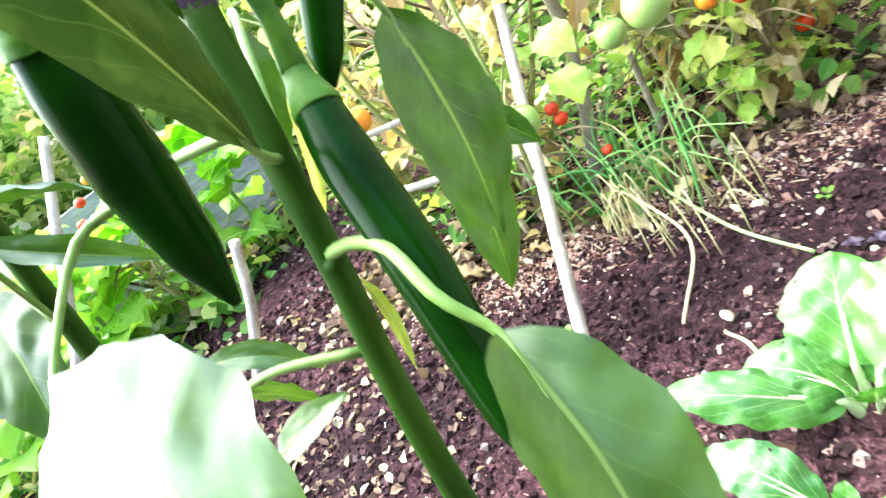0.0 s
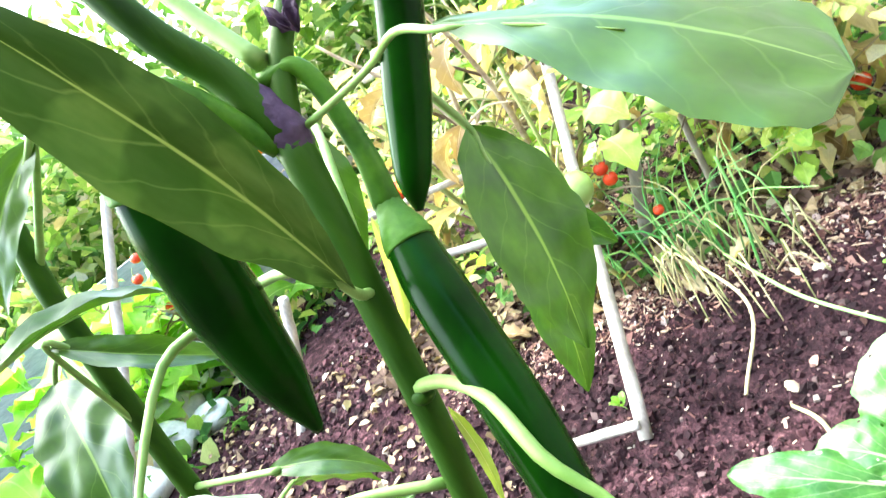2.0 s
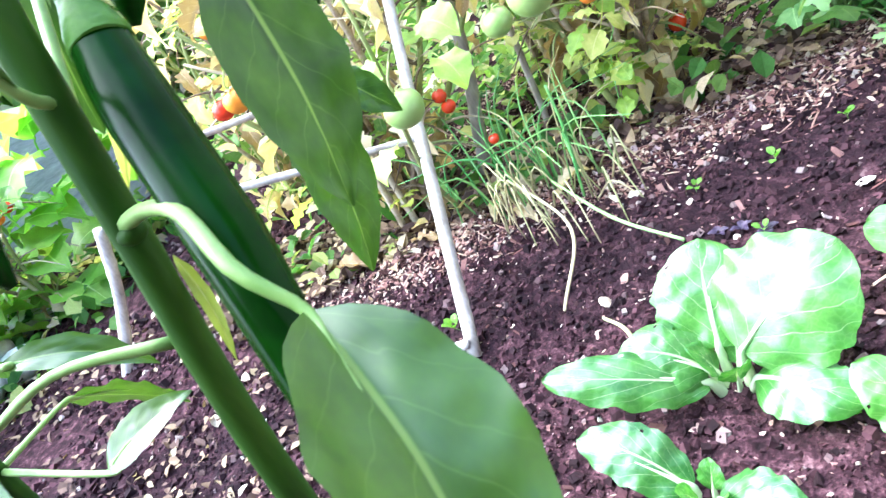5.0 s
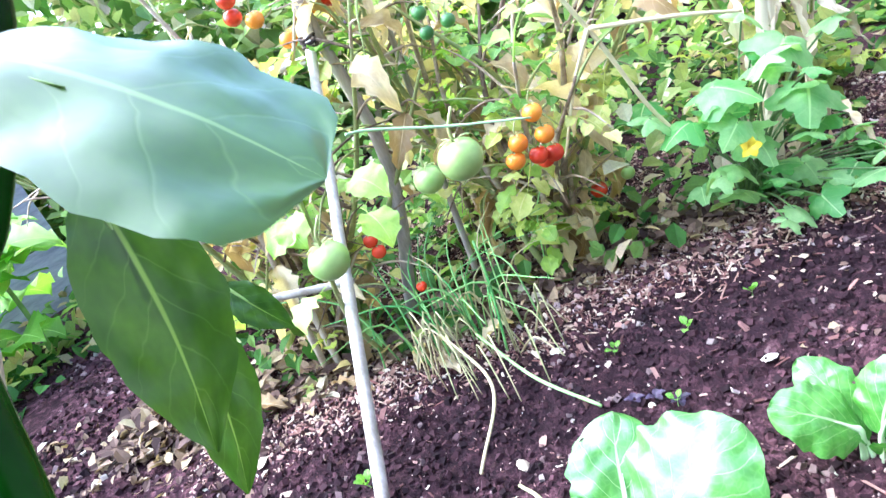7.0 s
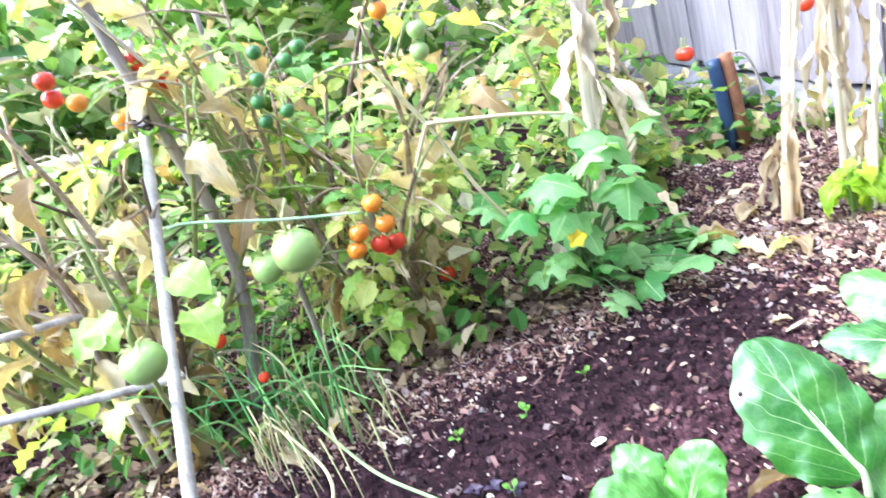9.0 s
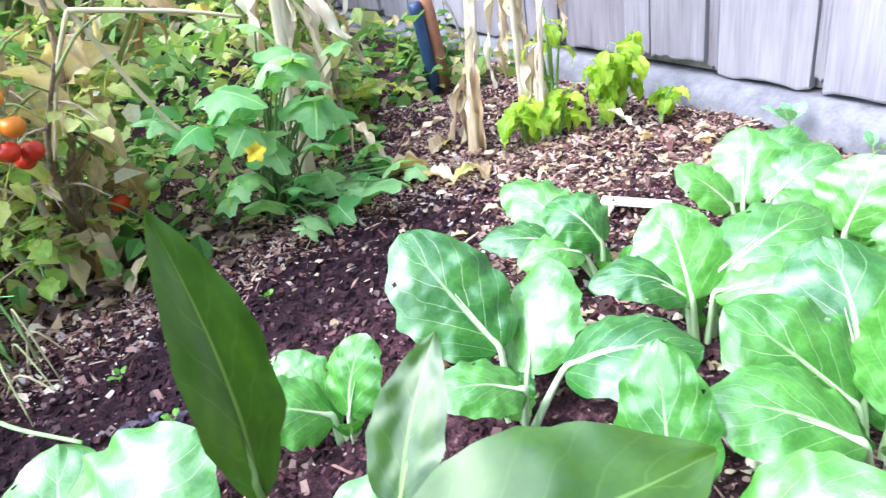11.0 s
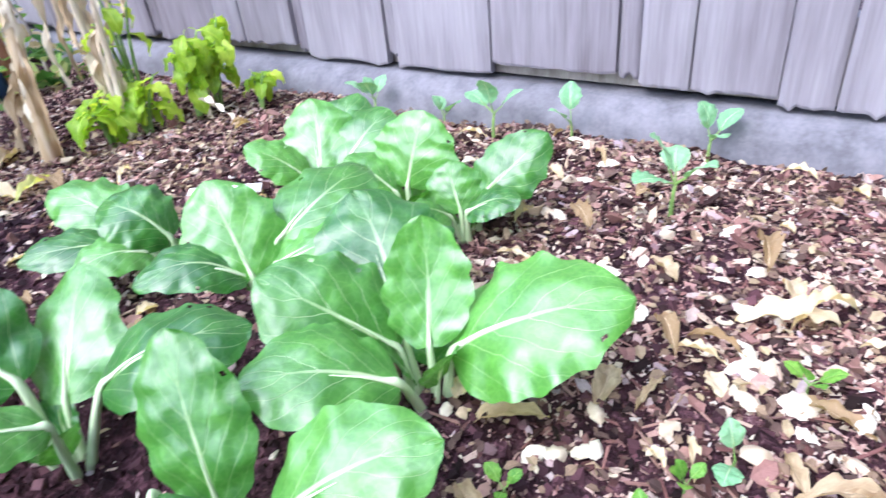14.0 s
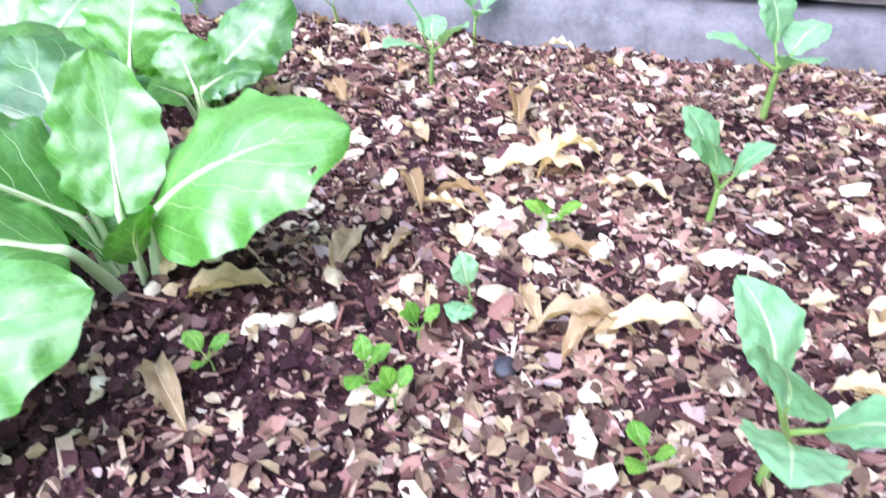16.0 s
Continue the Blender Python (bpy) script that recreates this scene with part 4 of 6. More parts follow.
for x, y, s, n, a in [(0.9, 0.225, 0.062, 4, 2.0), (0.894, -0.066, 0.075, 4, 1.0), (0.728, -0.022, 0.055, 3, 2.5), (0.537, -0.042, 0.062, 4, 2.2), (0.612, 0.108, 0.03, 2, 0.5), (1.04, 0.7, 0.05, 4, 1.3), (1.05, 0.585, 0.04, 3, 2.0), (1.017, 0.488, 0.058, 3, 2.9), (1.045, 0.39, 0.05, 2, 0.2), (1.05, 0.223, 0.05, 3, 1.0)]:
    seedling(x, y, s, n, a)
for x, y, s in [(0.545, 0.145, 0.021), (0.532, 0.125, 0.018), (0.581, 0.13, 0.02), (0.524, 0.221, 0.018), (0.694, 0.078, 0.024), (0.532, 0.006, 0.02), (0.14, 0.48, 0.018), (0.11, 0.49, 0.016), (0.21, 0.83, 0.016), (0.12, 0.85, 0.013), (-0.2, 0.74, 0.02), (0.3, 0.86, 0.014), (0.16, 0.72, 0.014)]:
    seedling(x, y, s, 4, rng.uniform(0, 6), SPROUT_LEAF, "tiny bright green weed sprout in the soil")


for x, y in [(0.142, 0.735), (0.165, 0.722), (0.12, 0.745)]:
    p = thing("sprig", (x, y, gz(x, y)), "small withered purple leaf sprig on the soil", "sprig")
    for k in range(4):
        a = 1.6 * k + rng.uniform(-0.4, 0.4)
        o = Vector((x, y, gz(x, y) + 0.004))
        part("leaf", blade(o, o + Vector((math.cos(a) * 0.012, math.sin(a) * 0.012, rng.uniform(0.002, 0.007))), 0.008, UP, "oval", 0.15, 0.3, 0.05, k + 7, 8, 3), SPRIG, p)


# ---- pepper plants ----
def pepper_leaf(plant, root, joint, tip, width, normal, arch=0.08, fold=0.25, seed=1, wave=0.009, r=0.0012, bends=(), shape="pepper", material=None, label=""):
    lf = part("leaf", blade(joint, tip, width, normal, shape, arch, fold, wave, seed, 22, 9, pucker=0.03), material or PEPPER_LEAF, plant, label)
    j, t = Vector(joint), Vector(tip)
    along = (t - j).normalized()
    z = Vector(normal)
    z = (z - along * z.dot(along)).normalized()
    L = (t - j).length
    rib = [j + along * (L * u) + z * (arch * L * 4 * u * (1 - u) - 0.0003) for u in (0.0, 0.12, 0.3, 0.5)]
    part("petiole", tube(bmesh.new(), [root, *bends, *rib], [r * 1.2, r, r, r * 0.6, r * 0.4, r * 0.15], 8, 24), STEM_PALE, lf)
    return lf


def chilli(plant, stalk, body, radii, bend=()):
    """A pepper: its skin, the cup at the top and the stalk that it hangs from."""
    f = part("pepper", tube(bmesh.new(), body, radii, 18, 30, 0.95, 0.004), PEPPER, plant, "glossy dark green chilli pepper")
    a, b = Vector(body[0]), Vector(body[1])
    d = (b - a).normalized()
    rr = radii[1]
    cup = tube(bmesh.new(), [a - d * rr * 1.5, a - d * rr * 0.95, a - d * rr * 0.45, a + d * rr * 0.05, a + d * rr * 0.36], [rr * 0.46, rr * 0.54, rr * 0.72, rr * 0.86, rr * 0.88], 18, 18, 1.0, 0.03)
    part("calyx", cup, CALYX, f, "bright green calyx")
    part("pedicel", tube(bmesh.new(), [*stalk, a - d * rr * 1.3], [rr * 0.3, rr * 0.32, rr * 0.38, rr * 0.5], 10, 20), CALYX, f)


S_MID, S_TOP = Vector((-0.017, 0.239, 0.454)), Vector((-0.0115, 0.252, 0.513))
plant = thing("pepper_plant", (-0.06, 0.2, gz(-0.06, 0.2)), "green chilli pepper plant with hanging dark green pods", "pepper plant", "pepper plants")
part("stem", tube(bmesh.new(), [(-0.06, 0.2, -0.01), (-0.045, 0.215, 0.2), (-0.029, 0.231, 0.38), S_MID, S_TOP], [0.0056, 0.0046, 0.0039, 0.0037, 0.004], 12, 40, 1.0, 0.03), STEM, plant)
part("branch", tube(bmesh.new(), [S_TOP, (-0.016, 0.252, 0.53), (-0.02, 0.246, 0.548), (-0.03, 0.245, 0.6)], [0.0044, 0.0037, 0.0034, 0.003], 10), STEM, plant)
part("branch", tube(bmesh.new(), [S_TOP, (-0.006, 0.262, 0.528), (0.004, 0.28, 0.548), (0.01, 0.3, 0.6)], [0.0032, 0.0026, 0.0024, 0.002], 10), STEM, plant)
part("node", tube(bmesh.new(), [(-0.0118, 0.2515, 0.509), (-0.0115, 0.252, 0.513), (-0.0124, 0.2527, 0.518), (-0.014, 0.2527, 0.523)], [0.0038, 0.0045, 0.0043, 0.0036], 16, 18, 1.0, 0.05), PURPLE, plant, "purple stem joint")
part("node", ball(bmesh.new(), S_MID + Vector((0.0015, -0.0015, -0.0005)), 0.0031, 0.8, 12, 8), STEM, plant, "brownish leaf scar")
part("branch", tube(bmesh.new(), [(-0.01, 0.258, 0.527), (-0.018, 0.262, 0.54), (-0.026, 0.266, 0.556), (-0.045, 0.272, 0.6)], [0.0022, 0.002, 0.002, 0.0018], 9), STEM_PALE, plant)
bud = bmesh.new()
for k in range(6):
    blade((-0.001, 0.262, 0.5275), Vector((-0.001, 0.262, 0.5285)) + Vector((math.cos(k) * 0.004, math.sin(k) * 0.002, 0.006 + 0.002 * math.sin(2.3 * k))), 0.003, (math.sin(k), -1, 0.2), "oval", 0.1, 0.5, 0.08, k, 6, 2, bm=bud)
part("flower_bud", bud, PURPLE, plant, "withered purple bud")
chilli(plant, [(-0.012, 0.256, 0.524), (-0.004, 0.259, 0.5215), (-0.002, 0.256, 0.503)], [(-0.002, 0.249, 0.483), (0.001, 0.241, 0.471), (0.009, 0.225, 0.449), (0.017, 0.206, 0.426), (0.020, 0.200, 0.419)], [0.0052, 0.0064, 0.0063, 0.0044, 0.001])
chilli(plant, [(-0.014, 0.25, 0.512), (-0.02, 0.242, 0.532), (-0.03, 0.238, 0.534)], [(-0.036, 0.237, 0.524), (-0.0385, 0.2375, 0.512), (-0.0425, 0.238, 0.492), (-0.0445, 0.237, 0.470), (-0.044, 0.235, 0.455)], [0.006, 0.0082, 0.0088, 0.0063, 0.0012])
chilli(plant, [(0.006, 0.283, 0.55), (0.012, 0.287, 0.548), (0.016, 0.288, 0.54)], [(0.0155, 0.287, 0.532), (0.012, 0.285, 0.522), (0.003, 0.278, 0.503), (-0.004, 0.271, 0.488), (-0.007, 0.269, 0.4805)], [0.0042, 0.0056, 0.0058, 0.0044, 0.001])
pepper_leaf(plant, (0.003, 0.277, 0.515), (0.005, 0.294, 0.487), (0.004, 0.279, 0.421), 0.05, (0.75, -0.65, 0.2), 0.03, 0.12, 1, bends=[(0.002, 0.287, 0.506)])
pepper_leaf(plant, (-0.01, 0.3, 0.47), (-0.014, 0.322, 0.445), (-0.018, 0.309, 0.383), 0.04, (0.75, -0.6, 0.3), 0.03, 0.15, 2)
pepper_leaf(plant, (-0.01, 0.32, 0.46), (-0.003, 0.334, 0.44), (0.012, 0.331, 0.42), 0.02, (0.2, -0.8, 0.5), 0.06, 0.2, 3, r=0.001)
pepper_leaf(plant, (-0.009, 0.253, 0.512), (0.036, 0.224, 0.5155), (0.076, 0.217, 0.487), 0.03, (-0.2, -0.1, 0.97), 0.05, -0.1, 4, r=0.0007, bends=[(0.012, 0.249, 0.5145), (0.026, 0.236, 0.5175)], shape="spoon")
pepper_leaf(plant, (-0.014, 0.244, 0.476), (-0.011, 0.236, 0.481), (-0.0085, 0.204, 0.554), 0.0215, (0.39, -1.05, 0.25), 0.05, 0.5, 5, bends=[(-0.0125, 0.241, 0.4785)], shape="taper", material=UNDER_LEAF, label="dull grey-green mottled leaf underside")
pepper_leaf(plant, (-0.017, 0.238, 0.455), (0.024, 0.208, 0.4425), (0.043, 0.164, 0.405), 0.048, (0.75, -0.3, 0.6), 0.05, 0.4, 6, r=0.0014, bends=[(-0.006, 0.233, 0.4575), (0.007, 0.223, 0.4575), (0.016, 0.212, 0.4505)])
pepper_leaf(plant, (-0.018, 0.247, 0.486), (-0.07, 0.207, 0.470), (-0.006, 0.164, 0.428), 0.052, (-0.05, -0.5, 0.86), 0.06, 0.25, 7, r=0.0014, bends=[(-0.044, 0.254, 0.488), (-0.062, 0.247, 0.4875), (-0.07, 0.234, 0.486)], shape="taper")
pepper_leaf(plant, (-0.025, 0.235, 0.43), (-0.075, 0.229, 0.43), (-0.125, 0.21, 0.41), 0.035, (0.1, -0.5, 0.8), 0.08, 0.2, 8, bends=[(-0.05, 0.231, 0.436)])
pepper_leaf(plant, (-0.02, 0.25, 0.47), (-0.044, 0.31, 0.505), (-0.052, 0.296, 0.462), 0.032, (0.7, -0.6, 0.2), 0.05, 0.1, 9, bends=[(-0.03, 0.29, 0.505)])
pepper_leaf(plant, (-0.012, 0.262, 0.56), (-0.014, 0.362, 0.60), (0.031, 0.387, 0.511), 0.036, (0.3, -0.8, 0.5), 0.06, 0.2, 10)
pepper_leaf(plant, (0.01, 0.3, 0.6), (0.045, 0.39, 0.6), (0.043, 0.43, 0.536), 0.028, (0.3, -0.8, 0.4), 0.05, 0.2, 11)

for a, b, w in [((-0.021, 0.272, 0.484), (-0.023, 0.253, 0.456), 0.009), ((-0.017, 0.243, 0.444), (-0.011, 0.229, 0.424), 0.007)]:
    part("withered_leaf", blade(a, b, w, (0.6, -0.7, 0.2), "pepper", 0.06, 0.8, 0.03, 12, 12, 4), YEL_LEAF, plant, "pale shrivelled leaf along the stem")

plant2 = thing("pepper_plant", (-0.19, 0.26, gz(-0.19, 0.26)), "pepper plant stem with narrow folded leaves", "pepper plant", "pepper plants")
part("stem", tube(bmesh.new(), [(-0.21, 0.25, -0.01), (-0.19, 0.275, 0.3), (-0.176, 0.281, 0.408), (-0.15, 0.281, 0.505), (-0.139, 0.285, 0.545), (-0.13, 0.29, 0.62)], [0.0055, 0.005, 0.0045, 0.004, 0.0036, 0.003], 10, 36, 1.0, 0.03), STEM, plant2)
part("node", ball(bmesh.new(), (-0.15, 0.281, 0.506), 0.0046, 0.9, 10, 7), SCAR, plant2, "brownish leaf scar")
pepper_leaf(plant2, (-0.15, 0.281, 0.505), (-0.128, 0.235, 0.506), (-0.108, 0.29, 0.487), 0.028, (0.1, -0.35, 0.9), 0.12, 0.5, 21)
pepper_leaf(plant2, (-0.165, 0.281, 0.45), (-0.15, 0.268, 0.499), (-0.118, 0.297, 0.456), 0.022, (0.3, -0.5, 0.8), 0.1, 0.4, 22)
pepper_leaf(plant2, (-0.168, 0.281, 0.46), (-0.218, 0.3, 0.48), (-0.193, 0.261, 0.42), 0.066, (0.4, -0.7, 0.5), 0.06, 0.15, 23, bends=[(-0.2, 0.3, 0.488)])
pepper_leaf(plant2, (-0.145, 0.283, 0.52), (-0.1, 0.28, 0.55), (-0.13, 0.255, 0.515), 0.024, (0.5, -0.6, 0.4), 0.08, 0.2, 24)
pepper_leaf(plant2, (-0.17, 0.281, 0.42), (-0.115, 0.268, 0.425), (-0.085, 0.283, 0.397), 0.02, (0.2, -0.4, 0.9), 0.15, 0.3, 25)
pepper_leaf(plant2, (-0.18, 0.281, 0.38), (-0.125, 0.27, 0.372), (-0.092, 0.29, 0.378), 0.028, (0.0, -0.5, 0.9), 0.1, 0.2, 26)
pepper_leaf(plant2, (-0.18, 0.281, 0.39), (-0.175, 0.262, 0.435), (-0.16, 0.255, 0.395), 0.03, (0.3, -0.7, 0.5), 0.1, 0.1, 27)
pepper_leaf(plant2, (-0.13, 0.29, 0.6), (-0.17, 0.31, 0.6), (-0.2, 0.27, 0.54), 0.04, (0.4, -0.6, 0.6), 0.08, 0.2, 28)

pepper_leaf(plant2, (-0.18, 0.281, 0.38), (-0.193, 0.327, 0.369), (-0.248, 0.425, 0.273), 0.03, (0.2, -0.4, 0.9), 0.06, 0.2, 29)

plant3 = thing("pepper_plant", (0.21, 0.27, gz(0.21, 0.27)), "low young pepper plant with broad pointed leaves", "pepper plant", "pepper plants")
part("stem", tube(bmesh.new(), [(0.21, 0.27, -0.01), (0.212, 0.268, 0.15), (0.208, 0.27, 0.27)], [0.004, 0.0035, 0.0028], 9), STEM, plant3)
pepper_leaf(plant3, (0.208, 0.27, 0.26), (0.203, 0.268, 0.3), (0.205, 0.288, 0.363), 0.034, (0.3, -0.9, 0.2), 0.04, 0.25, 31)
pepper_leaf(plant3, (0.21, 0.268, 0.24), (0.218, 0.262, 0.262), (0.309, 0.237, 0.266), 0.088, (-0.05, -0.2, 0.96), 0.06, 0.15, 32)
pepper_leaf(plant3, (0.21, 0.27, 0.22), (0.235, 0.292, 0.24), (0.272, 0.318, 0.28), 0.044, (-0.35, -0.35, 0.8), 0.04, 0.15, 33)
pepper_leaf(plant3, (0.21, 0.27, 0.2), (0.19, 0.24, 0.21), (0.15, 0.2, 0.2), 0.035, (0.0, 0.2, 0.95), 0.08, 0.2, 34)


# ---- tomato row ----
def compound_leaf(seed, n_pairs=3):
    """A tomato leaf one unit long: a midrib and toothed, drooping leaflets, with a toothed rim each."""
    r = random.Random(seed)
    b = bmesh.new()
    b.loops.layers.uv.verify()
    rach = spline([(0, 0, 0), (0, 0.35, 0.08), (0, 0.7, 0.05), (0, 0.86, -0.05)], 12)
    tube(b, [rach[0], rach[4], rach[8], rach[12]], [0.012, 0.010, 0.007, 0.004], 5, 6)
    for i in range(n_pairs):
        p = rach[3 + int(i * 8 / n_pairs)]
        for s in (-1, 1):
            L = (0.36 - 0.04 * i) * r.uniform(0.75, 1.15)
            tip = p + Vector((s * L * r.uniform(0.75, 1.0), L * r.uniform(0.2, 0.5), -L * r.uniform(0.0, 0.6)))
            blade(p + (tip - p) * 0.1, tip, L * r.uniform(0.5, 0.66), (r.uniform(-0.4, 0.4), r.uniform(-0.3, 0.3), 1), "oval", 0.12, 0.25, 0.06, r.randint(0, 9999), 7, 2, ragged=0.16, bm=b)
    L = 0.42
    blade(rach[12], rach[12] + Vector((r.uniform(-0.1, 0.1), L * 0.85, -L * r.uniform(0.1, 0.5))), L * 0.6, (0, 0.2, 1), "oval", 0.1, 0.25, 0.06, seed, 8, 2, ragged=0.16, bm=b)
    me = to_mesh(b, "compound_leaf")
    return me


def simple_leaf(seed, ragged=0.12, shape="oval", width=0.6, fold=0.3, arch=0.15):
    b = bmesh.new()
    b.loops.layers.uv.verify()
    tube(b, [(0, -0.25, -0.06), (0, -0.1, 0.0), (0, 0.02, 0.0)], [0.014, 0.012, 0.01], 5, 4)
    blade((0, 0, 0), (0, 1, -0.1), width, (0, 0, 1), shape, arch, fold, 0.07, seed, 10, 3, ragged=ragged, bm=b)
    return to_mesh(b, "leaf")


TOM_LEAVES = [compound_leaf(s, 2 + s % 2) for s in range(8)]
for me in TOM_LEAVES[:4]:
    me.materials.append(TOM_LEAF)
for me in TOM_LEAVES[4:]:
    me.materials.append(YEL_LEAF)
LIME_OVAL = [simple_leaf(500 + k, 0.08, "oval", 0.85, 0.2, 0.2) for k in range(3)]
for me in LIME_OVAL:
    me.materials.append(LIME_LEAF)
DRY_LEAVES = [simple_leaf(200 + s, 0.2, "oval", 0.5, 0.7, 0.3) for s in range(4)]
for me in DRY_LEAVES:
    me.materials.append(DRY_LEAF)


def posed(p, direction, size, roll=0.0):
    """A pose at p whose y runs along direction, z as much up as it can."""
    y = Vector(direction).normalized()
    z = UP - y * UP.dot(y)
    z = z.normalized() if z.length > 0.05 else Vector((1, 0, 0))
    x = y.cross(z)
    m = Matrix((x, y, z)).transposed().to_4x4()
    return Matrix.Translation(p) @ m @ Matrix.Rotation(roll, 4, "Y") @ Matrix.Scale(size, 4)


def tomato_fruit(plant, p, r, material, label):
    f = part("tomato", ball(bmesh.new(), p, r, 0.95, 16, 11), material, plant, label)
    c = Vector(p) + UP * r * 0.8
    b = bmesh.new()
    for k in range(5):
        a = k * 1.2566 + rng.uniform(-0.2, 0.2)
        d = Vector((math.cos(a), math.sin(a), 0))
        blade(c, c + d * r * 0.85 + UP * r * 0.05, r * 0.3, UP, "pepper", 0.15, 0.1, 0.02, k, 4, 1, bm=b)
    tube(b, [c, c + UP * r * 0.6, c + UP * r * 1.3 + Vector((r * 0.4, r * 0.4, 0))], [r * 0.09, r * 0.08, r * 0.08], 6, 5)
    part("calyx", b, TOM_STEM, f, "green star calyx")


def tomato_plant(x, y, height, stems, leaves, dry, fruits, label, spread=0.2, seed=0):
    r = random.Random(seed)
    z = gz(x, y)
    p = thing("tomato_plant", (x, y, z), label, "tomato plant", "tomato row")
    lines = []
    for s in range(stems):
        a = r.uniform(0, 6.28)
        end = Vector((x + math.cos(a) * spread * r.uniform(0.4, 1.2), y + math.sin(a) * spread * 0.7 * r.uniform(0.3, 1.2), z + height * r.uniform(0.6, 1.05)))
        mid = Vector((x, y, z)).lerp(end, 0.5) + Vector((r.uniform(-0.07, 0.07), r.uniform(-0.05, 0.05), r.uniform(0.0, 0.08)))
        pts = [Vector((x + r.uniform(-0.05, 0.05), y + r.uniform(-0.04, 0.04), z - 0.01)), mid, end]
        lines.append(spline(pts, 24))
        part("stem", tube(bmesh.new(), pts, [0.006, 0.005, 0.0035, 0.002], 7, 18, 1.0, 0.06), DRY_STEM if r.random() < 0.6 else TOM_STEM, p)
    for i in range(leaves):
        ln = r.choice(lines)
        q = ln[r.randint(3, 24)]
        a = r.uniform(0, 6.28)
        part("leaf", r.choice(TOM_LEAVES), None, p, m=posed(q, (math.cos(a), math.sin(a), r.uniform(-0.35, 0.5)), r.uniform(0.07, 0.145), r.uniform(-0.6, 0.6)))
    for i in range(dry):
        ln = r.choice(lines)
        q = ln[r.randint(3, 22)]
        a = r.uniform(0, 6.28)
        part("dry_leaf", r.choice(DRY_LEAVES), None, p, m=posed(q, (math.cos(a), math.sin(a), r.uniform(-1.6, -0.2)), r.uniform(0.04, 0.1), r.uniform(-1, 1)), label="shrivelled tan leaf")
    for i in range(stems * 8):
        q = r.choice(lines)[r.randint(4, 22)]
        a = r.uniform(0, 6.28)
        e = q + Vector((math.cos(a) * 0.12, math.sin(a) * 0.07, r.uniform(-0.08, 0.1))) * r.uniform(0.5, 1.1)
        part("twig", tube(bmesh.new(), [q, q.lerp(e, 0.5) + Vector((0, 0, 0.012)), e], [0.0026, 0.0018, 0.0008], 5, 7), DRY_STEM if r.random() < 0.6 else TOM_STEM, p)
    for q, rad, kind in fruits:
        tomato_fruit(p, q, rad, {"r": TOM_RED, "o": TOM_ORANGE, "g": TOM_GREEN, "d": TOM_DARK}[kind], {"d": "small hard dark green tomato", "r": "ripe red cherry tomato", "o": "half-ripe orange cherry tomato", "g": "unripe green tomato"}[kind])
    return p


def near_cluster(c, rad, kinds, offs):
    """Fruits hung about c; offs: how far across and down, in metres."""
    return [((c[0] + dx, c[1] + 0.01 * (i % 2), c[2] - dz), rad, k) for i, ((dx, dz), k) in enumerate(zip(offs, kinds))]


fr1 = [((0.126, 0.940, 0.292), 0.0125, "o"), ((0.098, 0.941, 0.262), 0.0125, "o"), ((0.088, 0.941, 0.242), 0.0125, "o"), ((0.132, 0.948, 0.259), 0.0125, "o"), ((0.117, 0.952, 0.235), 0.0125, "r"), ((0.137, 0.966, 0.226), 0.0125, "r"), ((0.125, 0.988, 0.214), 0.012, "r")]
fr1 += [((0.192, 1.125, 0.088), 0.0135, "r"), ((0.24, 1.12, 0.1), 0.011, "g"), ((0.033, 0.855, 0.296), 0.026, "g"), ((-0.021, 0.942, 0.26), 0.02, "g")]
fr2 = [((-0.111, 0.729, 0.286), 0.021, "g"), ((-0.149, 1.029, 0.178), 0.011, "r"), ((-0.143, 1.024, 0.16), 0.011, "r"), ((-0.336, 0.88, 0.336), 0.017, "o"), ((-0.37, 0.9, 0.33), 0.015, "r"), ((-0.1, 0.99, 0.1), 0.008, "r"), ((-0.43, 1.1, 0.4), 0.012, "o"), ((-0.40, 1.1, 0.4), 0.012, "g")]
fr3 = near_cluster((0.06, 0.995, 0.497), 0.0095, "ddddddd", [(0, 0), (-0.01, 0.03), (0.03, 0.02), (-0.02, 0.055), (0.01, 0.075), (-0.02, 0.08), (0.05, 0.01)])
fr3 += near_cluster((-0.167, 0.977, 0.522), 0.0115, "rro", [(0.005, -0.02), (0, 0), (0.026, 0.012)]) + near_cluster((-0.071, 1.113, 0.5), 0.0135, "roro", [(0, 0), (-0.035, 0.0), (-0.03, -0.035), (-0.08, 0.03)])
fr3 += [((0.204, 0.945, 0.525), 0.014, "r"), ((0.21, 0.95, 0.495), 0.011, "o"), ((0.25, 0.99, 0.46), 0.012, "g"), ((0.245, 0.99, 0.435), 0.012, "g"), ((0.66, 1.15, 0.28), 0.012, "r")]
tomato_plant(0.1, 1.12, 0.5, 14, 44, 60, fr1, "sprawling tomato plant with ripening cherry tomatoes", 0.24, 1)
vine = tomato_plant(-0.28, 1.08, 0.6, 20, 26, 80, fr2, "straggly tomato plant with yellowing leaves and few fruits", 0.26, 2)
part("stem", tube(bmesh.new(), [(-0.2, 1.0, 0.01), (-0.17, 0.86, 0.16), (-0.125, 0.77, 0.32), (-0.12, 0.77, 0.42)], [0.004, 0.0032, 0.0026, 0.002], 7, 16), TOM_STEM, vine)
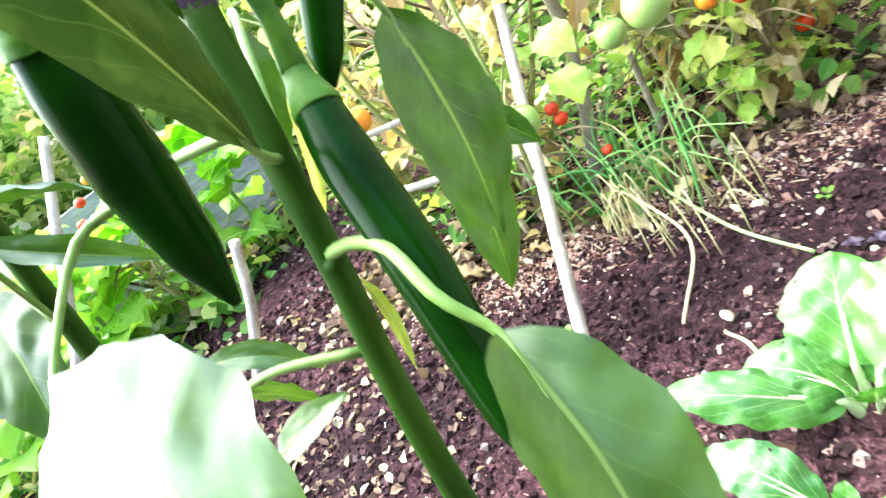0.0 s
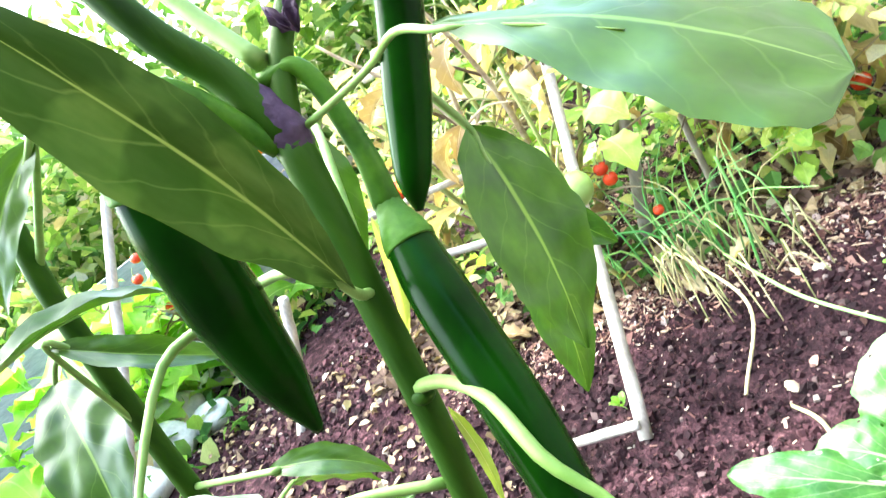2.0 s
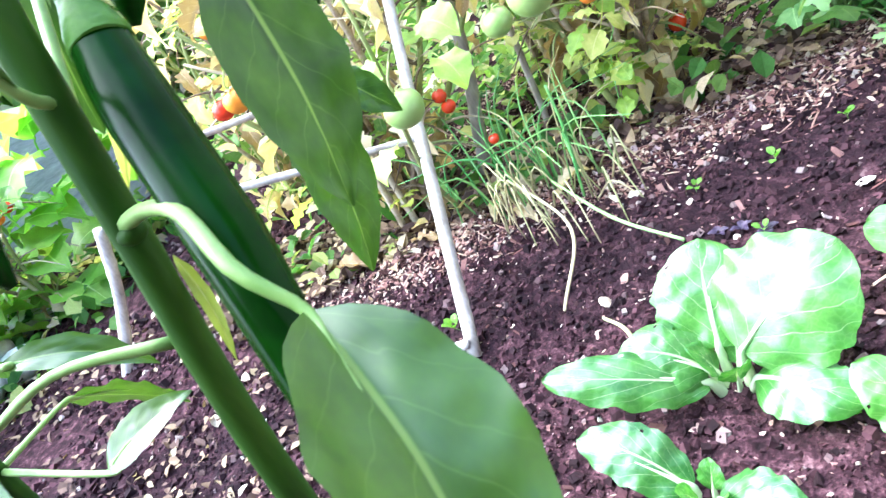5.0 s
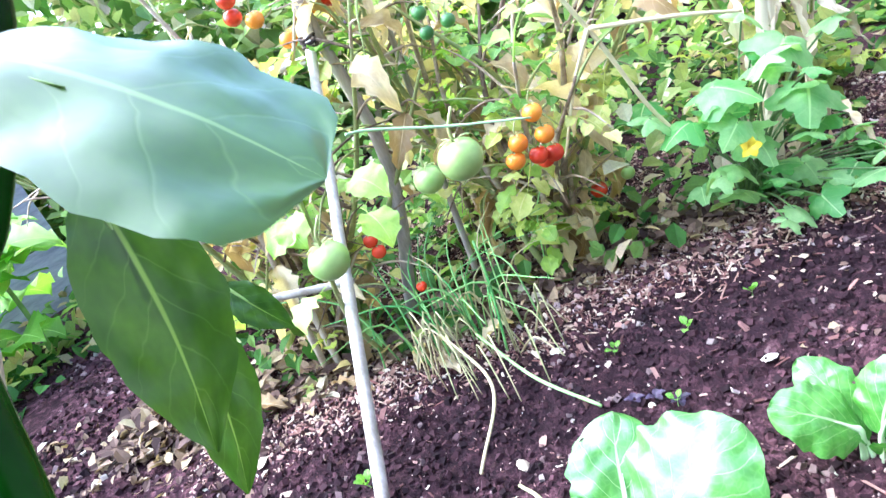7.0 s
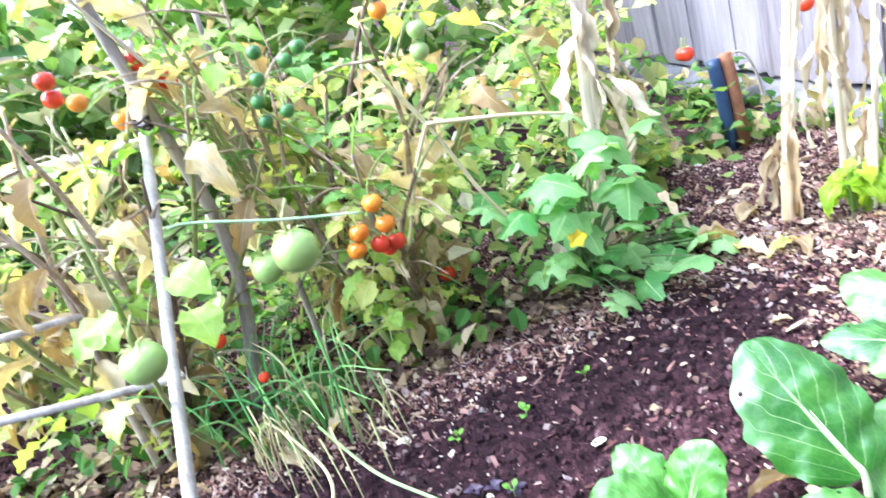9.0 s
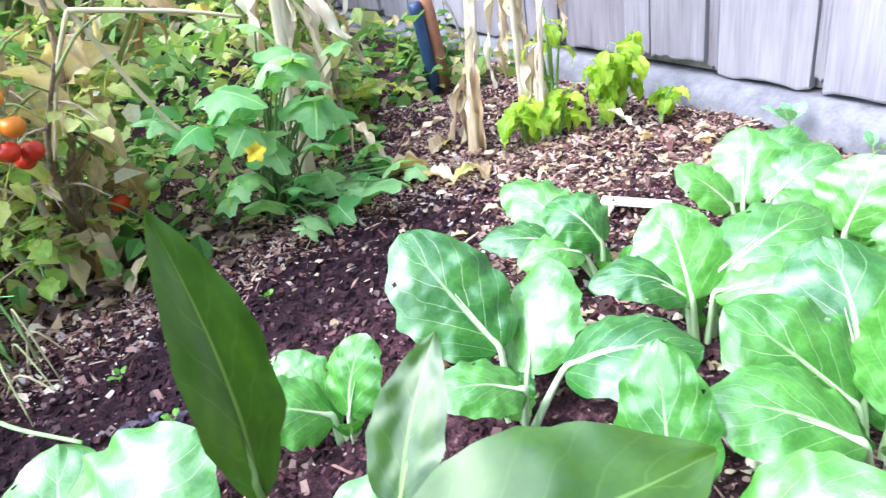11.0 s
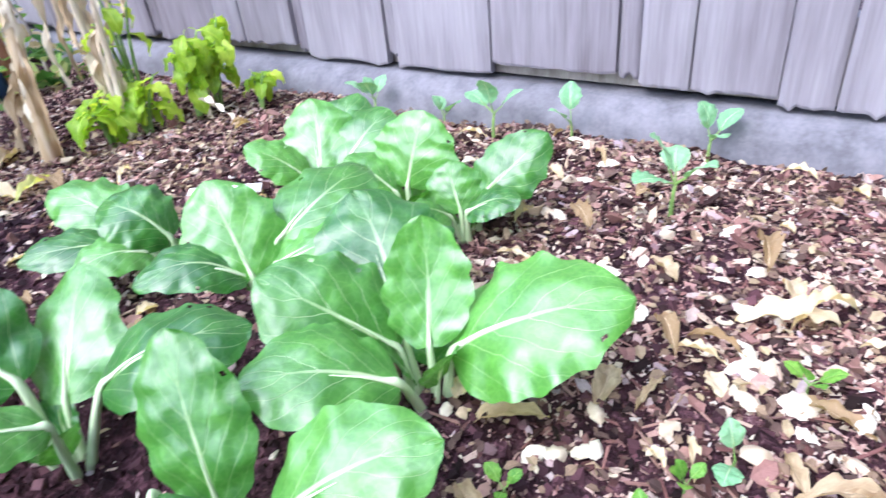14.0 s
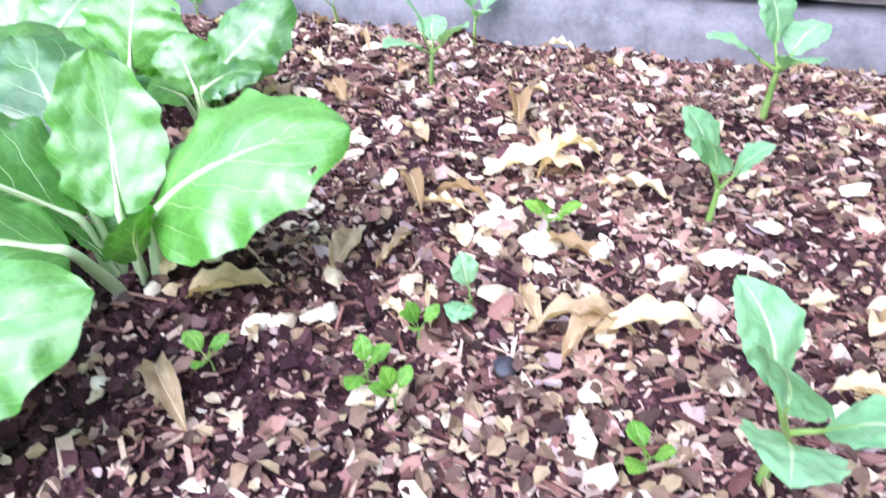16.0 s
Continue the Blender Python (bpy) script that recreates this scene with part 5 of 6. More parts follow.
for i, (x, z, s, a) in enumerate([(-0.069, 0.342, 0.05, 0.4), (-0.065, 0.305, 0.05, 1.2), (-0.072, 0.391, 0.04, 2.4), (-0.127, 0.324, 0.05, 3.6), (-0.14, 0.33, 0.045, 5.0), (-0.15, 0.24, 0.045, 4.2)]):
    part("leaf", LIME_OVAL[i % 3], None, vine, m=posed((x, 0.765, z), (math.cos(a), -0.7, -0.4), s, 0.4 * math.sin(3 * a)))
tomato_plant(0.02, 1.3, 0.62, 16, 54, 60, fr3, "tall tangled tomato plant with green and red fruits", 0.34, 3)
tomato_plant(0.6, 1.34, 0.5, 8, 40, 14, [((0.68, 1.2, 0.27), 0.012, "r"), ((0.83, 1.1, 0.3), 0.012, "r")], "leafy tomato plant beside the dry corn stalks", 0.2, 4)
tomato_plant(-0.6, 1.36, 0.5, 9, 16, 40, [((-0.66, 1.1, 0.47), 0.012, "o"), ((-0.55, 1.1, 0.36), 0.012, "r")], "pale leafy tomato plant at the row's end", 0.26, 5)
tomato_plant(-1.25, 1.3, 0.4, 6, 16, 6, [((-1.2, 1.2, 0.42), 0.013, "r"), ((-1.22, 1.18, 0.38), 0.013, "r"), ((-1.25, 1.22, 0.28), 0.013, "r"), ((-1.17, 1.25, 0.28), 0.013, "o"), ((-1.15, 1.27, 0.29), 0.013, "r"), ((-1.12, 1.3, 0.44), 0.012, "r"), ((-1.19, 1.25, 0.45), 0.012, "o")], "pale green tomato plant before the raised bed", 0.25, 6)

# tangle of low leaves and weeds under the row
def leaf_litter(name, n, box, size, material, label, density, droop=0.5):
    """Many small pointed leaves in one mesh, each a folded diamond of four faces."""
    x0, x1, y0, y1, h0, h1 = box
    p = sample(n, x0, x1, y0, y1, density)
    z = ground_z(p[:, 0], p[:, 1]) + h0 + (h1 - h0) * (0.75 + 0.4 * lattice(p[:, 0], p[:, 1], 0.4, 77)) * nrng.uniform(0, 1, n) ** 1.2
    L = size * nrng.uniform(0.5, 1.3, n)
    a, e = nrng.uniform(0, 6.283, n), nrng.normal(0, droop, n)
    d = np.stack([np.cos(a) * np.cos(e), np.sin(a) * np.cos(e), np.sin(e)], -1)
    s = np.stack([-np.sin(a), np.cos(a), nrng.normal(0, 0.35, n)], -1)
    u = np.cross(d, s)
    c = np.concatenate([p, z[:, None]], 1)
    W = L * nrng.uniform(0.25, 0.42, n)
    k = [c, c + d * (L * 0.35)[:, None] + s * W[:, None] + u * (W * 0.25)[:, None], c + d * (L * 0.75)[:, None] + s * (W * 0.75)[:, None], c + d * L[:, None] - u * (L * 0.2)[:, None],
         c + d * (L * 0.75)[:, None] - s * (W * 0.75)[:, None], c + d * (L * 0.35)[:, None] - s * W[:, None] + u * (W * 0.25)[:, None], c + d * (L * 0.4)[:, None] - u * (W * 0.1)[:, None]]
    v = np.stack(k, 1).reshape(-1, 3)
    f = np.array([(0, 1, 6), (1, 2, 6), (2, 3, 6), (3, 4, 6), (4, 5, 6), (5, 0, 6)])
    faces = (np.arange(n)[:, None, None] * 7 + f[None]).reshape(-1, 3)
    me = bpy.data.meshes.new(name)
    me.from_pydata(v.tolist(), [], faces.tolist())
    return tagged(part(name, me, material), label, category="weeds", kind="stuff")


row = lambda x, y: np.clip((y - 0.965 - 0.1 * (x - 0.0) - 0.5 * np.clip(x - 0.35, 0, 1)) / 0.07, 0, 1) * np.clip(1.0 - (x - 0.55) / 0.2, 0, 1)
leaf_litter("low_weeds", 2000, (-0.55, 0.75, 0.9, 1.9, 0.0, 0.09), 0.032, WEED, "low tangle of small green weeds and leaf scraps", row)
leaf_litter("undergrowth", 1300, (-0.7, 0.7, 1.05, 2.0, 0.05, 0.42), 0.04, PALE_WEED, "thin tangle of leaves behind the tomato stems", lambda x, y: np.clip((y - 1.0) / 0.3, 0, 1) * np.clip((0.75 - x) / 0.15, 0, 1), 0.7)
leaf_litter("hedge", 21000, (-4.5, 1.0, 2.0, 3.6, 0.0, 1.45), 0.085, PALE_WEED, "dense mixed green foliage behind the vegetable row", lambda x, y: np.clip(0.55 + 0.8 * lattice(x, y, 0.5, 33) - 0.5 * np.clip(y - 2.9, 0, 1), 0, 1), 0.7)
leaf_litter("hedge", 9000, (-3.8, -2.2, -0.6, 2.6, 0.0, 1.0), 0.08, PALE_WEED, "loose pale green foliage past the plank bed", lambda x, y: np.clip(0.45 + 0.9 * lattice(x, y, 0.6, 31), 0, 1), 0.7)
leaf_litter("grass_patch", 1900, (-2.1, -0.9, 0.3, 1.9, 0.0, 0.07), 0.05, WEED, "short bright green plants by the plank edge", lambda x, y: np.clip((-1.15 - x + 0.3 * (y - 0.6)) / 0.2, 0, 1), 0.8)

leaf_litter("low_weeds", 800, (0.58, 1.06, 1.3, 1.75, 0.0, 0.16), 0.035, WEED, "green weeds between the corn and the fence", lambda x, y: np.clip(0.5 + lattice(x, y, 0.12, 51), 0, 1), 0.6)
leaf_litter("leaf_scraps", 1300, (-1.5, -0.3, 0.45, 1.1, 0.0, 0.02), 0.017, SCRAPS, "pale dry leaf scraps on the soil by the planks", lambda x, y: np.clip(0.5 + lattice(x, y, 0.15, 61), 0, 1), 0.5)
leaf_litter("leaf_scraps", 9000, (0.3, 1.07, -0.35, 1.2, 0.002, 0.011), 0.0095, SCRAPS, "curled tan scraps of dead leaves on the mulch", mulch, 0.4)

leaf_litter("leaf_scraps", 3200, (-0.7, 0.62, 0.84, 1.15, 0.0, 0.02), 0.026, SCRAPS, "pale dry leaf scraps under the tomato row", row, 0.5)


# ---- sticks and stalks ----
def stick(name, pts, radii, material, label, sides=8):
    p = thing(name, pts[0], label, "stick")
    part("shaft", tube(bmesh.new(), pts, radii, sides, 24, 1.0, 0.06), material, p)
    return p


tied = stick("stake", [(-0.18, 0.69, -0.01), (-0.15, 0.88, 0.22), (-0.113, 1.082, 0.47), (-0.105, 1.15, 0.56)], [0.0085, 0.0075, 0.007, 0.006], WHITEWOOD, "bleached white leaning garden stake in the soil")
tie = bmesh.new()
for k in range(3):
    c = Vector((-0.1145, 1.07, 0.453 + 0.006 * k))
    tube(tie, [c + Vector((math.cos(a) * 0.0105, math.sin(a) * 0.0105, 0.002 * math.sin(2 * a + k))) for a in [q * math.pi / 4 for q in range(9)]], [0.0022, 0.0022], 6, 24)
part("tie", tie, TWINE, tied, "dark twine tied round the stake")
stick("ground_stick", [(-0.178, 0.692, 0.012), (-0.235, 0.69, 0.013), (-0.29, 0.688, 0.012)], [0.006, 0.006, 0.005], WHITEWOOD, "short white stick lying on the soil")
stick("grey_branch", [(-0.16, 1.1, 0.0), (-0.093, 1.1, 0.247), (-0.105, 1.1, 0.45), (-0.125, 1.1, 0.664)], [0.011, 0.010, 0.009, 0.008], GREYWOOD, "weathered grey branch used as a plant support")
stick("thin_branch", [(-0.04, 1.15, 0.0), (-0.026, 1.15, 0.289), (-0.008, 1.15, 0.571)], [0.006, 0.005, 0.004], GREYWOOD, "thin grey upright support stick")
stick("pale_cane", [(-0.385, 0.81, 0.262), (-0.29, 0.845, 0.23), (-0.21, 0.884, 0.199), (-0.16, 0.91, 0.18)], [0.0055, 0.0055, 0.005], WHITEWOOD, "pale cane leaning across the tomato stems")
stick("pale_cane", [(-0.45, 0.9, 0.318), (-0.277, 0.995, 0.272), (-0.2, 1.03, 0.25)], [0.005, 0.005, 0.004], WHITEWOOD, "pale cane leaning across the tomato stems")
stick("pale_cane", [(-0.446, 1.166, 0.46), (-0.165, 1.178, 0.432), (-0.1, 1.17, 0.425)], [0.007, 0.007, 0.005], WHITEWOOD, "thick pale stick tied to the stake")
stick("forked_branch", [(0.18, 1.0, 0.44), (0.225, 1.0, 0.348), (0.267, 1.0, 0.235), (0.3, 1.0, 0.17)], [0.003, 0.003, 0.0025], CHIVE_PALE, "pale green forked tomato branch")
stick("forked_branch", [(0.225, 0.998, 0.348), (0.333, 0.99, 0.322), (0.4, 0.99, 0.3)], [0.003, 0.0026, 0.002], CHIVE_PALE, "pale green forked tomato branch")
stick("forked_branch", [(0.225, 0.998, 0.348), (0.19, 1.0, 0.29), (0.15, 1.0, 0.2)], [0.0028, 0.0024, 0.002], CHIVE_PALE, "pale green forked tomato branch")
stick("green_cane", [(-0.06, 0.8, 0.378), (-0.037, 0.811, 0.371), (0.04, 0.812, 0.344), (0.118, 0.811, 0.322)], [0.0016, 0.0018, 0.0016, 0.001], STALK_MINT, "long thin green stalk")


def corn_stalk(x, y, top, r, leaves, label, seed):
    q = random.Random(seed)
    z = gz(x, y)
    p = thing("corn_stalk", (x, y, z), label, "corn stalk", "dry corn stalks")
    a, b = Vector((x, y, z - 0.01)), Vector(top)
    mid = a.lerp(b, 0.5) + Vector((q.uniform(-0.01, 0.01), 0, 0))
    part("stalk", tube(bmesh.new(), [a, mid, b], [r * 1.2, r, r * 0.9, r * 0.75], 12, 34, 0.7, 0.13), CORN, p)
    for k in range(3):
        s0, s1 = a.lerp(b, 0.1 + 0.27 * k), a.lerp(b, 0.42 + 0.27 * k)
        side = Vector((q.uniform(-0.6, 0.6), -1, 0)).normalized()
        part("sheath", blade(s0 + side * r * 0.75, s1 + side * r * 1.0, r * q.uniform(2.2, 3.0), side, "strap", 0.02, -0.7, 0.03, q.randint(0, 9999), 20, 4, ragged=0.16, pucker=0.12), CORN, p, "papery sheath round the stalk")
    for i in range(leaves):
        s = a.lerp(b, q.uniform(0.3, 0.95))
        an = q.uniform(0, 6.28)
        out = Vector((math.cos(an), math.sin(an), 0))
        L = q.uniform(0.14, 0.3)
        tip = s + out * L * q.uniform(0.05, 0.3) - UP * L * 0.95
        part("husk_leaf", blade(s + out * r * 0.8, tip, q.uniform(0.018, 0.04), out + UP * 0.2, "strap", q.uniform(0.02, 0.12), q.uniform(0.5, 1.2), 0.03, q.randint(0, 9999), 22, 4, ragged=0.15, pucker=0.22), CORN, p, "papery dry husk leaf")


corn_stalk(0.728, 1.055, (0.79, 1.06, 0.42), 0.0135, 4, "dry bleached corn stalk standing in the mulch", 41)
corn_stalk(0.81, 0.975, (0.85, 0.985, 0.45), 0.006, 5, "thin dry tan corn stalk", 42)
corn_stalk(0.47, 1.16, (0.54, 1.15, 0.6), 0.014, 10, "dry corn stalk with hanging papery leaves", 43)
corn_stalk(0.90, 1.14, (0.87, 1.1, 0.5), 0.009, 9, "dry brown corn stalk with torn leaves", 44)
for a, b, w in [((0.5, 1.13, 0.56), (0.5, 1.12, 0.26), 0.06), ((0.54, 1.135, 0.55), (0.525, 1.125, 0.3), 0.05), ((0.86, 1.03, 0.44), (0.9, 1.01, 0.2), 0.035), ((0.52, 1.12, 0.3), (0.6, 1.1, 0.16), 0.03)]:
    t = thing("husk", a, "broad hanging dry corn husk on its stalk", "corn husk", "fallen husks")
    part("husk_leaf", blade(a, b, w, (0.2, -1, 0.1), "strap", 0.05, 0.6, 0.05, int(w * 1000), 24, 5, ragged=0.14, pucker=0.16), CORN, t)
for a, b, w in [((0.568, 1.165, 0.075), (0.585, 1.06, 0.012), 0.03), ((0.888, 0.9, 0.05), (0.9, 0.822, 0.008), 0.02), ((0.7, 1.08, 0.06), (0.62, 1.13, 0.01), 0.015)]:
    t = thing("husk", a, "tan curled corn husk lying on the mulch", "corn husk", "fallen husks")
    part("husk_leaf", blade(a, b, w, (0.3, -0.4, 1), "strap", 0.05, 0.7, 0.04, 5, 14, 3), CORN, t)


# ---- lobed plant, basil, chives ----
def lobed(seed, lobes=5):
    """A palmate leaf one unit across with its stalk joint at the origin, tip along y."""
    r = random.Random(seed)
    b = bmesh.new()
    uvl = b.loops.layers.uv.verify()
    n, rings = 40, 4
    c = b.verts.new((0, 0, 0))
    rows = []
    for k in range(1, rings + 1):
        ringv = []
        for i in range(n):
            a = 2 * math.pi * i / n
            d = abs(((a + math.pi) % (2 * math.pi)) - math.pi)
            rad = (0.62 + 0.13 * math.cos(lobes * a) + 0.045 * math.cos(17 * a + seed)) * (1 - 0.55 * max(0, (d - 2.5) / 0.64)) * (1 + 0.25 * math.cos(a))
            s = k / rings
            ringv.append(b.verts.new((math.sin(a) * rad * s, math.cos(a) * rad * s, 0.08 * s * math.cos(lobes * a + 3.14) * s - 0.22 * s * s + 0.04 * math.sin(3 * a + seed) * s)))
        rows.append(ringv)
    uv = lambda v: (v.co.x * 0.6 + 0.5, v.co.y * 0.6 + 0.4)
    for i in range(n):
        j = (i + 1) % n
        fs = [b.faces.new((c, rows[0][j], rows[0][i]))]
        for p, q in zip(rows, rows[1:]):
            fs.append(b.faces.new((p[i], p[j], q[j], q[i])))
        for f in fs:
            for lp in f.loops:
                lp[uvl].uv = uv(lp.vert)
    return to_mesh(b, "lobed_leaf")


LOBED = [lobed(s, 5) for s in range(4)]
for me in LOBED:
    me.materials.append(LOBE_LEAF)
sq = thing("squash_plant", (0.4, 1.07, gz(0.4, 1.07)), "bushy squash plant with lobed bluish green leaves and a yellow flower", "squash plant")
spots = [(0.407, 0.96, 0.247, 0.075), (0.347, 0.98, 0.226, 0.075), (0.464, 1.0, 0.175, 0.075), (0.305, 0.98, 0.193, 0.065), (0.355, 0.95, 0.182, 0.06), (0.486, 1.02, 0.117, 0.07), (0.468, 1.05, 0.231, 0.08), (0.267, 1.0, 0.21, 0.06), (0.329, 1.0, 0.106, 0.06), (0.44, 0.97, 0.13, 0.06), (0.38, 1.0, 0.15, 0.07), (0.42, 1.03, 0.07, 0.06), (0.36, 1.02, 0.06, 0.06), (0.41, 0.97, 0.03, 0.05), (0.45, 0.98, 0.03, 0.055), (0.42, 1.06, 0.035, 0.06), (0.483, 1.05, 0.035, 0.07), (0.527, 1.035, 0.03, 0.06), (0.568, 1.043, 0.03, 0.06), (0.55, 1.1, 0.05, 0.06), (0.39, 0.95, 0.03, 0.05), (0.52, 1.12, 0.12, 0.07), (0.44, 1.1, 0.27, 0.07)]
spots += [(0.41 + rng.gauss(0, 0.07), 1.03 + rng.gauss(0, 0.04), rng.uniform(0.02, 0.24), rng.uniform(0.035, 0.065)) for _ in range(26)]
spots += [(rng.uniform(0.43, 0.6), rng.uniform(0.99, 1.1), rng.uniform(0.012, 0.04), rng.uniform(0.03, 0.05)) for _ in range(16)]
for i, (x, y, z, s) in enumerate(spots):
    lf = part("leaf", LOBED[i % 4], None, sq, m=posed((x, y, z), (rng.uniform(-1.4, 1.4), rng.uniform(-1.2, 0.5), rng.uniform(-0.7, 0.2)), s * rng.uniform(0.55, 0.85), rng.uniform(-0.7, 0.7)))
    part("petiole", tube(bmesh.new(), [(0.4 + rng.uniform(-0.04, 0.04), 1.07, gz(0.4, 1.07)), ((x + 0.4) / 2, (y + 1.07) / 2 + 0.02, z * 0.6 + 0.01), (x, y, z)], [0.0024, 0.0017, 0.0013], 6, 10), STEM_GREEN, lf)
for c in [(0.349, 0.861 + 0.05, 0.165)]:
    b = bmesh.new()
    for k in range(5):
        a = k * 1.2566
        blade(c, Vector(c) + Vector((math.cos(a) * 0.014, -0.006, math.sin(a) * 0.014)), 0.011, (0, -1, 0.2), "oval", 0.15, 0.2, 0.03, k, 5, 2, bm=b)
    part("flower", b, FLOWER, sq, "small yellow flower")

BASIL = [simple_leaf(300 + s, 0.03, "oval", 0.6, 0.25, 0.25) for s in range(3)]
for me in BASIL:
    me.materials.append(BASIL_LEAF)


def basil(x, y, h, n, spread, label, seed, size=0.036):
    r = random.Random(seed)
    z = gz(x, y)
    p = thing("basil_plant", (x, y, z), label, "herb", "basil by the fence")
    for s in range(4):
        end = (x + r.uniform(-1, 1) * spread, y + r.uniform(-0.5, 0.5) * spread, z + h * r.uniform(0.7, 1))
        ln = spline([(x, y, z - 0.005), ((x + end[0]) / 2, (y + end[1]) / 2, z + h * 0.6), end], 12)
        part("stem", tube(bmesh.new(), [ln[0], ln[6], ln[12]], [0.003, 0.0024, 0.0015], 6, 8), STEM_PALE, p)
        for k in range(n // 4):
            a = r.uniform(0, 6.28)
            part("leaf", r.choice(BASIL), None, p, m=posed(ln[r.randint(4, 12)], (math.cos(a), math.sin(a), r.uniform(-1.8, -0.2)), size * r.uniform(0.7, 1.15), r.uniform(-0.4, 0.4)))


basil(0.79, 0.99, 0.085, 20, 0.03, "yellowish green basil with drooping oval leaves", 51, 0.044)
basil(0.84, 0.97, 0.1, 24, 0.04, "yellowish green basil with drooping oval leaves", 55, 0.044)
basil(0.915, 0.95, 0.13, 40, 0.06, "bushy yellow-green basil beside the fence", 52, 0.044)
basil(0.96, 0.95, 0.14, 36, 0.05, "bushy yellow-green basil beside the fence", 56, 0.042)
basil(1.0, 0.9, 0.07, 20, 0.035, "small pale basil near the concrete", 53, 0.03)
basil(0.86, 1.0, 0.22, 8, 0.03, "tall yellow-green basil shoot by the corn", 54)

clump = thing("chive_clump", (-0.1, 0.96, gz(-0.1, 0.96)), "green chive clump with straw-coloured old stalks", "chives")
for i in range(38):
    x, y = rng.gauss(-0.07, 0.06), rng.gauss(0.985, 0.03)
    lean = Vector((rng.gauss(0.0, 0.05), rng.gauss(0.02, 0.045), rng.uniform(0.1, 0.2)))
    a = Vector((x, y, gz(x, y) - 0.004))
    bnd = a + lean * 0.55 + Vector((0, 0, 0.02))
    part("blade", tube(bmesh.new(), [a, bnd, a + lean + Vector((lean.x, lean.y, -0.03))], [0.0017, 0.0016, 0.0005], 6, 8, 0.5), CHIVE if i % 5 else CHIVE_PALE, clump)
for i in range(24):
    x, y = rng.gauss(-0.07, 0.05), rng.gauss(0.94, 0.03)
    a = Vector((x, y, gz(x, y)))
    d = Vector((rng.uniform(-0.03, 0.09), rng.uniform(-0.12, 0.0), 0))
    part("old_stalk", tube(bmesh.new(), [a, a + d * 0.5 + UP * rng.uniform(0.03, 0.1), a + d + UP * 0.004], [0.0016, 0.0014, 0.0008], 5, 8), CHIVE_PALE, clump, "dry straw-coloured stalk")
for pts in [[(0.001, 0.93, 0.165), (0.0, 0.92, 0.1), (-0.01, 0.9, 0.01)], [(-0.08, 0.9, 0.06), (-0.03, 0.8, 0.035), (-0.059, 0.689, 0.014)], [(-0.04, 0.9, 0.05), (0.02, 0.8, 0.03), (0.084, 0.727, 0.02)], [(-0.02, 0.66, 0.012), (0.0, 0.63, 0.015), (0.01, 0.59, 0.006)]]:
    part("long_stalk", tube(bmesh.new(), pts, [0.0018, 0.0022, 0.0019], 7, 16), CHIVE_PALE if pts[0][1] < 0.7 or pts[0][0] < -0.05 else CHIVE, clump)

# ---- behind, at the row's left end ----
bed = thing("plank_edge", (-1.72, 1.35, 0), "dark grey weathered plank side of a raised bed", "plank")
for dz in (0.0, 0.2):
    b = bmesh.new()
    bmesh.ops.create_cube(b, size=1.0)
    bmesh.ops.scale(b, vec=(1.5, 0.04, 0.196), verts=b.verts)
    bmesh.ops.bevel(b, geom=b.edges, offset=0.004, segments=1)
    part("plank", b, GREY_PLANK, bed, m=Matrix.Translation((-1.72, 1.35, 0.1 + dz)) @ Matrix.Rotation(math.atan2(0.6, 0.45), 4, "Z"), smooth=False)
stick("white_pole", [(-0.88, 0.93, -0.01), (-0.8, 0.97, 0.12), (-0.74, 0.99, 0.24)], [0.011, 0.010, 0.010], WHITEWOOD, "thin white painted pole")
stick("white_pole", [(-1.17, 0.68, -0.01), (-1.09, 0.88, 0.26), (-1.04, 1.0, 0.44), (-1.0, 1.08, 0.56)], [0.010, 0.010, 0.009], WHITEWOOD, "thin white leaning pole")
